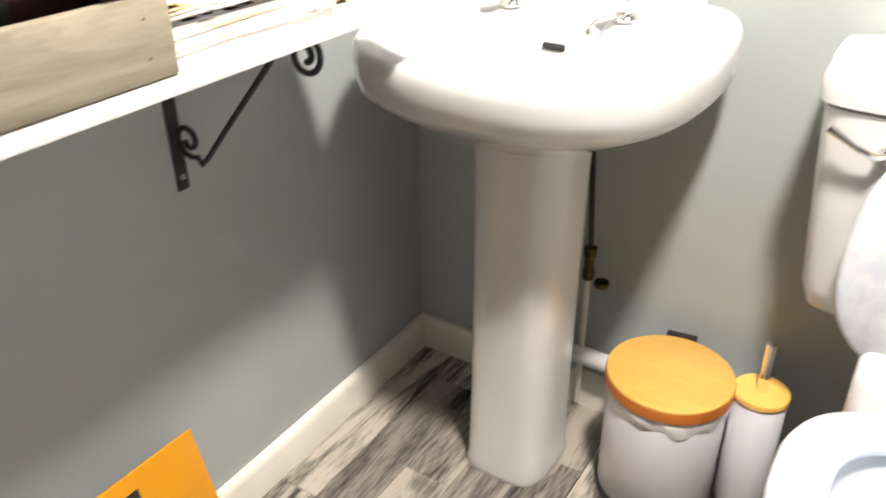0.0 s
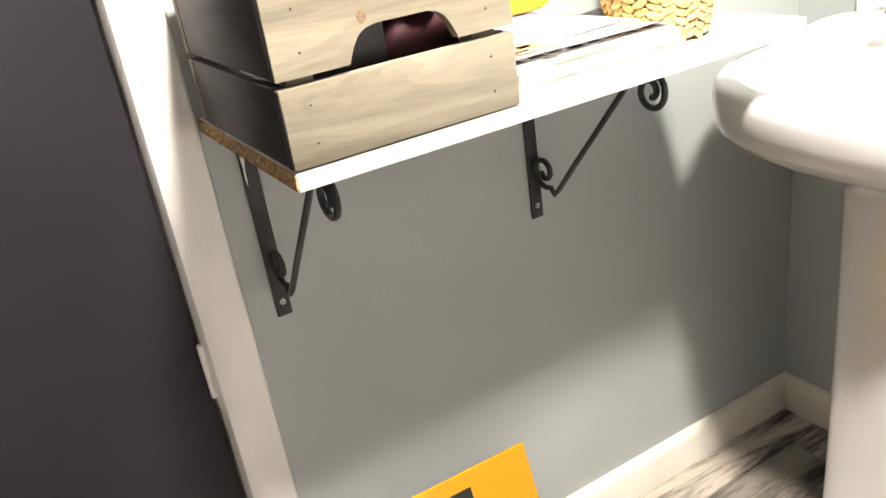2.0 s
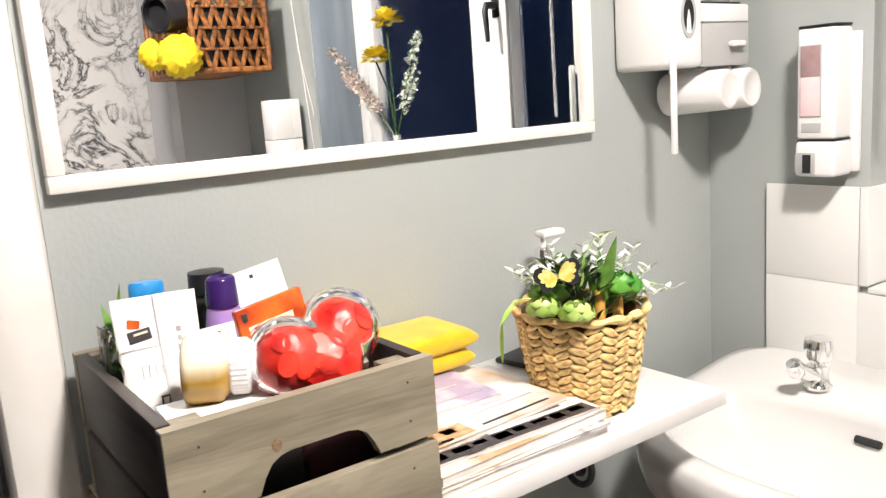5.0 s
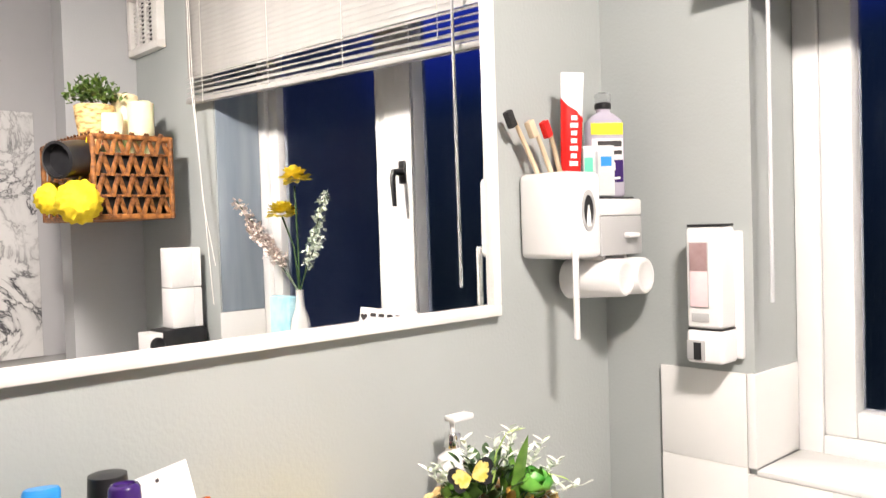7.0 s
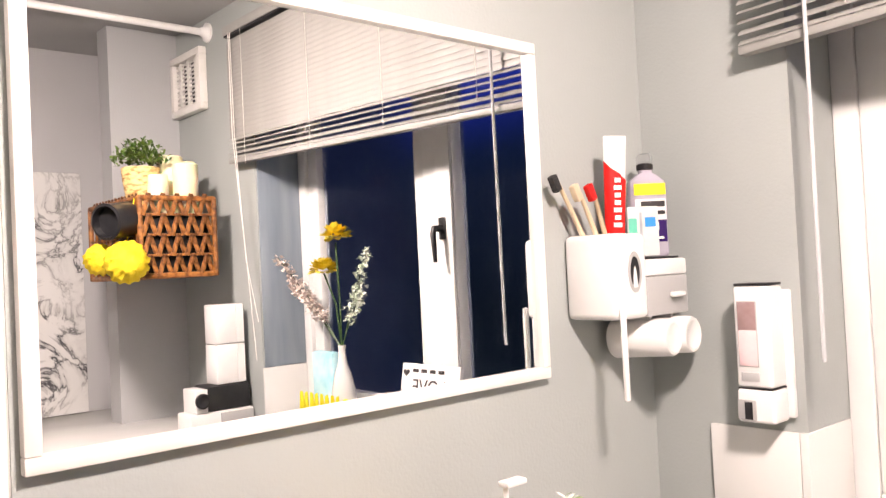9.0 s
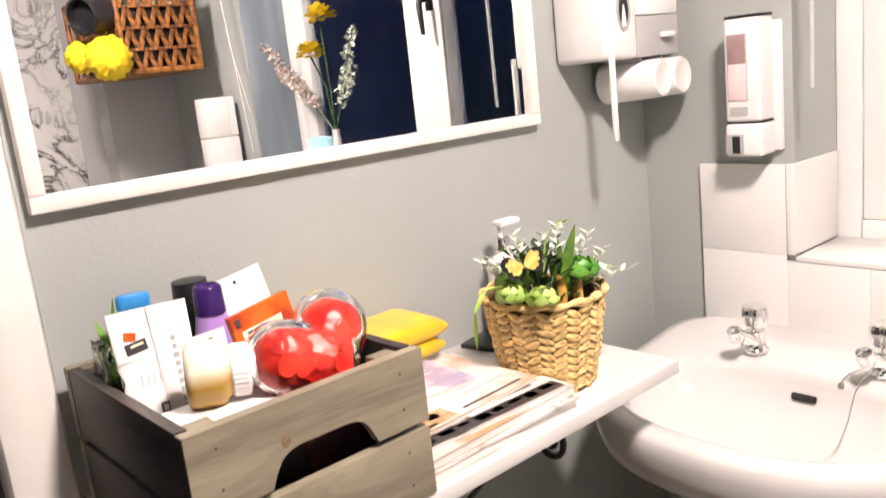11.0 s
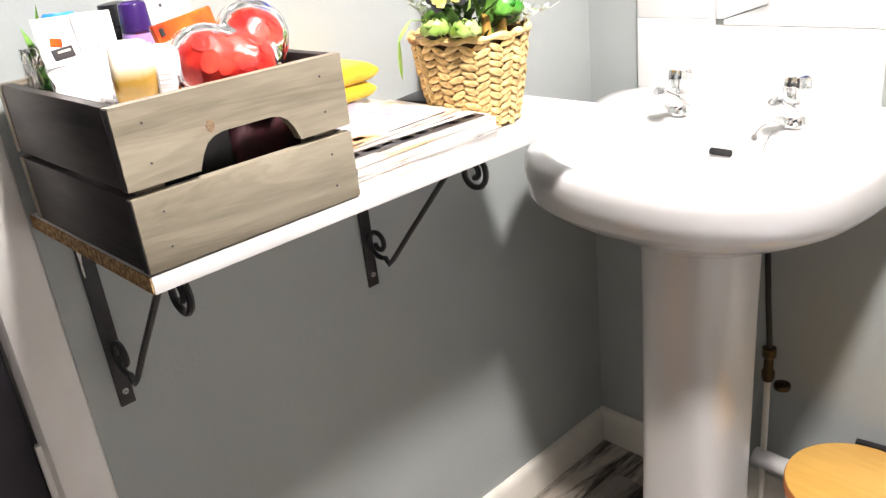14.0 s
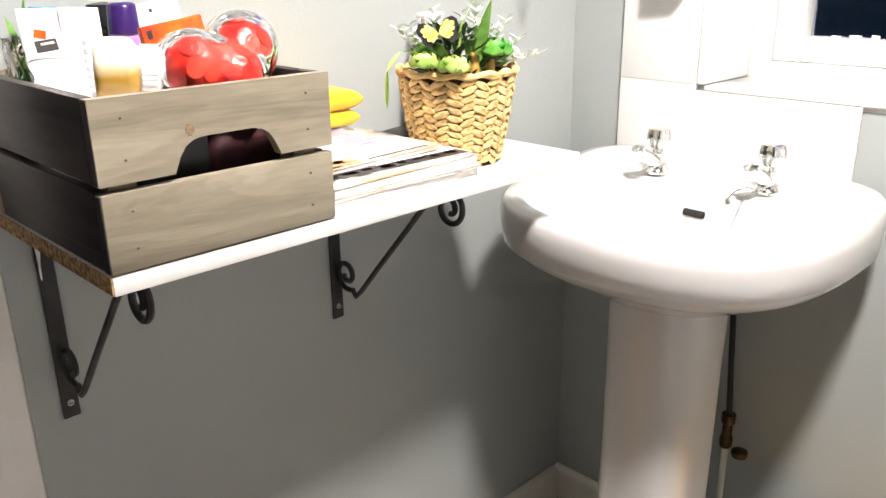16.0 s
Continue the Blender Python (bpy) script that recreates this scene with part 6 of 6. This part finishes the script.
for z in (KZ0 + 0.006, KZ1):
    pts = [(KX0, KY0, z), (KX1, KY0, z), (KX1, KY1, z), (KX0, KY1, z), (KX0, KY0, z)]
    part("hoop", tube(bmesh.new(), [p for q in zip(pts, pts[1:]) for p in (q[0], tuple((a + b) / 2 for a, b in zip(*q)))] + [pts[-1]], 0.009, 8), WEAVE, wb)
for x, y in ((KX0, KY0), (KX1, KY0), (KX1, KY1), (KX0, KY1)):
    part("corner_cane", tube(bmesh.new(), [(x, y, KZ0), (x, y, KZ1)], 0.009, 8), WEAVE, wb)
bm = bmesh.new()
loft(bm, [[(0.0032 * math.cos(2 * math.pi * k / 6), 0.0085 * math.sin(2 * math.pi * k / 6), z) for k in range(6)] for z in (-0.036, 0, 0.036)])
bmesh.ops.recalc_face_normals(bm, faces=bm.faces)
cane = bpy.data.meshes.new("cane")
bm.to_mesh(cane)
bm.free()
cane.materials.append(WEAVE)
for row in range(4):
    z = KZ0 + 0.038 + row * 0.0635
    for i in range(10):
        y = KY0 + 0.018 + i * 0.023
        piece("cane", cane, pose(KX0 + (0.004 if i % 2 else -0.003), y, z, (18 if i % 2 else -18), 0, 0), wb)
    for i in range(14):
        x = KX0 + 0.024 + i * 0.029
        piece("cane", cane, pose(x, KY0 + (0.004 if i % 2 else -0.003), z, 0, 0, 90) @ pose(0, 0, 0, (18 if i % 2 else -18), 0, 0), wb)
for row in range(1, 4):
    z = KZ0 + 0.006 + row * 0.0635
    part("weaver", tube(bmesh.new(), [(KX0, KY0, z), (KX0, (KY0 + KY1) / 2, z), (KX0, KY1, z)], 0.004, 6), WEAVE, wb)
    part("weaver", tube(bmesh.new(), [(KX0, KY0, z), ((KX0 + KX1) / 2, KY0, z), (KX1, KY0, z)], 0.004, 6), WEAVE, wb)
# black block added as the basket's inner shade; pot and candles stand on it
part("dark_filler", B(KX0 + 0.014, KX1 - 0.01, KY0 + 0.014, KY1 - 0.008, KZ0 + 0.0125, KZ0 + 0.2, 0.002), BLACKP, wb, "added black filler block for the shade inside the basket")
LZ = KZ0 + 0.2005
dry = thing("hair_dryer", (1.68, -0.37, 1.58), "black hair dryer tucked over the basket side", "hair dryer")
dm = Matrix.Translation((1.665, -0.33, 1.640)) @ pose(0, 0, 0, 0, 0, -28) @ pose(0, 0, 0, 97, 0, 0)
part("barrel", lathe(bmesh.new(), [(0.030, -0.04), (0.050, -0.01), (0.056, 0.03), (0.054, 0.09), (0.056, 0.122), (0.048, 0.125), (0.046, 0.10), (0.02, 0.098)], 28, dm), BLACKP, dry)
bar("text_bar", Matrix.Translation((1.635, -0.362, 1.645)) @ pose(0, 0, 0, 0, 0, -58), 0.06, 0.013, TUBEW, dry)
part("grip", bx(bmesh.new(), -0.018, 0.018, -0.018, 0.018, -0.15, -0.03, 0.010, m=Matrix.Translation((1.70, -0.352, 1.61))), BLACKP, dry)


def puff(x, y, z, r, seed, label):
    random.seed(seed)
    bm = bmesh.new()
    bmesh.ops.create_icosphere(bm, subdivisions=4, radius=r)
    for v in bm.verts:
        d = v.co.normalized()
        v.co *= 1 + 0.10 * noise.noise(d * 3 + Vector((seed, 0, 0))) + 0.06 * math.sin(15 * math.atan2(d.y, d.z) + 5 * d.x) + 0.07 * noise.noise(d * 9)
    bmesh.ops.transform(bm, verts=bm.verts, matrix=Matrix.Translation((x, y, z)))
    return solo("bath_puff", bm, SPONGE, label, "sponge", group="yellow bath puffs", angle=80)


puff(1.605, -0.382, 1.502, 0.064, 3, "bright yellow bath puff hanging on the basket")
puff(1.70, -0.425, 1.515, 0.048, 7, "bright yellow bath puff hanging on the basket")
hook = solo("puff_cord", tube(bmesh.new(), [(1.62, -0.345, 1.70), (1.62, -0.355, 1.63), (1.63, -0.375, 1.55)], 0.002, 6), SPONGE, "yellow hanging loop of a bath puff", "cord")
pot = thing("small_potted_plant", (1.70, -0.290, LZ), "small green bushy plant in a woven straw pot", "plant")
part("pot", lathe(bmesh.new(), [(0.036, LZ), (0.04, LZ + 0.01), (0.056, LZ + 0.11), (0.060, LZ + 0.15), (0.055, LZ + 0.153), (0.05, LZ + 0.13)], 28, pose(1.70, -0.290, 0)), STRAW, pot)
random.seed(21)
bm = bmesh.new()
for i in range(560):
    a, e = random.uniform(0, 6.28), random.uniform(-0.1, 1.4)
    r = random.uniform(0.03, 0.092)
    c = Vector((1.70 + r * math.cos(a) * math.cos(e), -0.290 + r * math.sin(a) * math.cos(e), LZ + 0.165 + r * math.sin(e) * 0.85))
    d = Vector((random.uniform(-1, 1), random.uniform(-1, 1), random.uniform(-0.2, 1))).normalized()
    leaf(bm, c, c + d * random.uniform(0.012, 0.022), random.uniform(0.008, 0.014), 0.002, 3)
part("foliage", bm, LEAFSMALL, pot, "small green leaves", 70)
for x, y, h_, r in ((1.648, -0.258, 0.125, 0.033), (1.71, -0.190, 0.195, 0.042), (1.648, -0.165, 0.165, 0.040), (1.735, -0.122, 0.185, 0.030)):
    c = thing("pillar_candle", (x, y, LZ), "ivory pillar candle standing in the rattan basket", "candle", "candles in the basket")
    part("wax", lathe(bmesh.new(), [(r - 0.002, LZ), (r, LZ + 0.003), (r, LZ + h_ - 0.004), (r - 0.004, LZ + h_), (r - 0.010, LZ + h_ - 0.003), (0.004, LZ + h_ - 0.005)], 24, pose(x, y, 0)), CANDLE, c)
    part("wick", tube(bmesh.new(), [(x, y, LZ + h_ - 0.006), (x + 0.001, y, LZ + h_ + 0.006)], 0.0012, 5), INK, c)

# ---- on the ledge and the sill ----
LG = 0.9455
ic = thing("instant_camera", (1.6, -0.11, LG), "black and cream toy camera standing on the ledge", "camera")
part("lower_body", B(1.545, 1.65, -0.225, -0.01, LG, LG + 0.075, 0.006), WHITEP, ic)
part("grey_side", B(1.542, 1.61, -0.125, -0.012, LG + 0.01, LG + 0.07, 0.002), GREYP, ic)
part("upper_body", B(1.555, 1.65, -0.165, -0.015, LG + 0.0755, LG + 0.155, 0.006), BLACKP, ic)
part("face", B(1.548, 1.64, -0.207, -0.1655, LG + 0.0755, LG + 0.15, 0.003), WHITEP, ic)
ln = part("lens", lathe(bmesh.new(), [(0.022, 0), (0.024, 0.004), (0.024, 0.012), (0.018, 0.015), (0.008, 0.010)], 24, Matrix.Translation((1.548, -0.187, LG + 0.115)) @ pose(0, 0, 0, 0, -90, 0)), BLACKP, ic)
for k, z in enumerate((1.1, 1.305)):
    z0 = LG + 0.156 + k * 0.128
    rl = thing("paper_roll_box", (1.6, -0.07, z0), "plain white paper carton stacked on the ledge", "carton", "white cartons")
    part("carton", B(1.563, 1.64, -0.125, -0.024, z0, z0 + 0.127, 0.004), TUBEW, rl)
    part("flap", B(1.5605, 1.5628, -0.052, -0.026, z0 + 0.004, z0 + 0.123), TUBEW, rl)
solo("black_bottle_behind", lathe(bmesh.new(), [(0.02, LG), (0.022, LG + 0.004), (0.022, LG + 0.30), (0.012, LG + 0.34), (0.012, LG + 0.36)], 20, pose(1.672, -0.03, 0)), BLACKP, "slim black bottle behind the cartons", "bottle")

SLZ = SILL + 0.0098
vase = thing("bud_vase", (1.127, 0.06, SLZ), "white bottle vase with yellow flowers and blossom sprigs", "vase")
VMx = pose(1.127, 0.06, 0)
part("bottle", lathe(bmesh.new(), [(0.030, SLZ), (0.036, SLZ + 0.004), (0.038, SLZ + 0.03), (0.036, SLZ + 0.10), (0.026, SLZ + 0.15), (0.014, SLZ + 0.185), (0.011, SLZ + 0.22), (0.013, SLZ + 0.236), (0.010, SLZ + 0.236)], 28, VMx), CERAMIC, vase)
random.seed(31)


def bloom(c, r):
    bm = bmesh.new()
    for i in range(70):
        a, e = random.uniform(0, 6.28), random.uniform(-0.4, 1.45)
        d = Vector((math.cos(a) * math.cos(e), math.sin(a) * math.cos(e), math.sin(e) * 0.8))
        leaf(bm, Vector(c) + d * r * 0.35, Vector(c) + d * r * random.uniform(0.85, 1.1), r * 0.5, 0.004, 3)
    return part("flower", bm, YELLOW, vase, "yellow pompom flower", 70)


bloom((1.128, 0.055, 1.548), 0.052)
bloom((1.190, 0.05, 1.45), 0.052)
part("stem", tube(bmesh.new(), [(1.127, 0.06, SLZ + 0.22), (1.12, 0.055, 1.36), (1.128, 0.055, 1.53)], 0.003, 6), LEAFDARK, vase)
part("stem", tube(bmesh.new(), [(1.127, 0.06, SLZ + 0.22), (1.14, 0.055, 1.35), (1.19, 0.05, 1.44)], 0.003, 6), LEAFDARK, vase)
for tip, cl in (((0.965, 0.05, 1.50), 70), ((1.0, 0.045, 1.38), 56), ((1.44, 0.04, 1.50), 90), ((1.37, 0.04, 1.42), 90), ((1.28, 0.04, 1.38), 76)):
    root = Vector((1.127, 0.06, SLZ + 0.225))
    tip = Vector(tip)
    mid = root.lerp(tip, 0.5) + Vector((0, 0, 0.012))
    bm = tube(bmesh.new(), [root, mid, tip], 0.0016, 5)
    sp = part("sprig", bm, LEAFDARK, vase, "dried sprig")
    bm = bmesh.new()
    for i in range(cl):
        f = 0.42 + 0.58 * i / cl
        c = root.lerp(mid, f * 2) if f < 0.5 else mid.lerp(tip, f * 2 - 1)
        c = c + Vector((random.gauss(0, 0.008), random.gauss(0, 0.006), random.gauss(0, 0.009)))
        for q in range(3):
            d = Vector((random.uniform(-1, 1), random.uniform(-1, 1), random.uniform(-0.6, 1))).normalized()
            leaf(bm, c, c + d * 0.014, 0.012, 0.002, 2)
    part("blossoms", bm, BLOSSOM if tip.x > 1.127 else FROST, sp, "tiny pale blossoms", 70)
card = thing("love_plaque", (0.745, 0.04, SLZ), "white wooden plaque lettered LOVE with a heart", "plaque")
cm = Matrix.Translation((0.745, 0.045, SLZ)) @ pose(0, 0, 0, -10, 0, 0)
part("board", bx(bmesh.new(), -0.115, 0.115, -0.006, 0.006, 0.0, 0.2, 0.002, m=cm), TUBEW, card)
lettering("letters", "LOVE", 0.056, cm @ Matrix.Translation((0.0, -0.0064, 0.138)) @ pose(0, 0, 0, 90, 0, 0), INK, card)
for i in range(4):
    bar("text_bar", cm @ Matrix.Translation((-0.045 + 0.034 * i, -0.0066, 0.182)), 0.022, 0.009, INK, card)
part("heart_mark", heart_solid(0.013, 0.0006, cm @ Matrix.Translation((0.095, -0.0068, 0.175)) @ pose(0, 0, 0, 90, 0, 0)), INK, card)
sign = thing("yellow_letter_ornament", (1.11, 0.0, SLZ), "yellow cut-out letter ornament on the sill", "ornament")
random.seed(5)
for i, x in enumerate((0.975, 1.03, 1.085, 1.14, 1.195, 1.25)):
    if i < 2:
        bm = bmesh.new()
        pts = [(x + 0.024 * math.cos(a), 0.0, SLZ + 0.05 + 0.04 * math.sin(a)) for a in [2 * math.pi * k / 20 for k in range(21)]]
        part("ring_letter", tube(bm, pts, 0.0055, 8), YELLOWLBL, sign)
    else:
        bm = tube(bmesh.new(), [(x - 0.022, 0, SLZ + 0.002), (x - 0.012, 0, SLZ + 0.095), (x, 0, SLZ + 0.02), (x + 0.014, 0, SLZ + 0.095), (x + 0.022, 0, SLZ + 0.002)], 0.0055, 8)
        part("stroke_letter", bm, YELLOWLBL, sign)
part("base_strip", B(0.945, 1.28, -0.006, 0.006, SLZ, SLZ + 0.006, 0.001), YELLOWLBL, sign)
bp = thing("blue_packet", (1.20, 0.03, SLZ), "pale blue and white upright packet", "packet")
part("pouch", bx(bmesh.new(), -0.055, 0.055, -0.018, 0.018, 0.0, 0.215, 0.008, m=pose(1.205, 0.055, SLZ)), SKYBLUE, bp)
part("white_panel", bx(bmesh.new(), -0.05, 0.05, -0.0195, -0.0183, 0.01, 0.075, m=pose(1.205, 0.055, SLZ)), TUBEW, bp)

# ---- floor planks ----
random.seed(3)
PWD = 0.1005
px0 = 0.0
col = 0
ymin = YB
while px0 < W + 0.4:
    w = min(PWD, W + 0.42 - px0)
    y1 = 0.0
    length = (0.365, 0.62, 0.20, 0.84, 0.52, 0.10)[(col + 4) % 6]
    while y1 > YB + 0.001:
        y0 = max(y1 - length, YB)
        bm = bx(bmesh.new(), px0 + 0.0005, px0 + w - 0.0005, y0 + 0.0005, y1 - 0.0005, -0.0058, 0.0, 0.0008, 1)
        ob = mesh_ob("plank", bm, PLANK)
        ob.parent = floor
        y1, length = y0, 0.92
    px0 += PWD
    col += 1
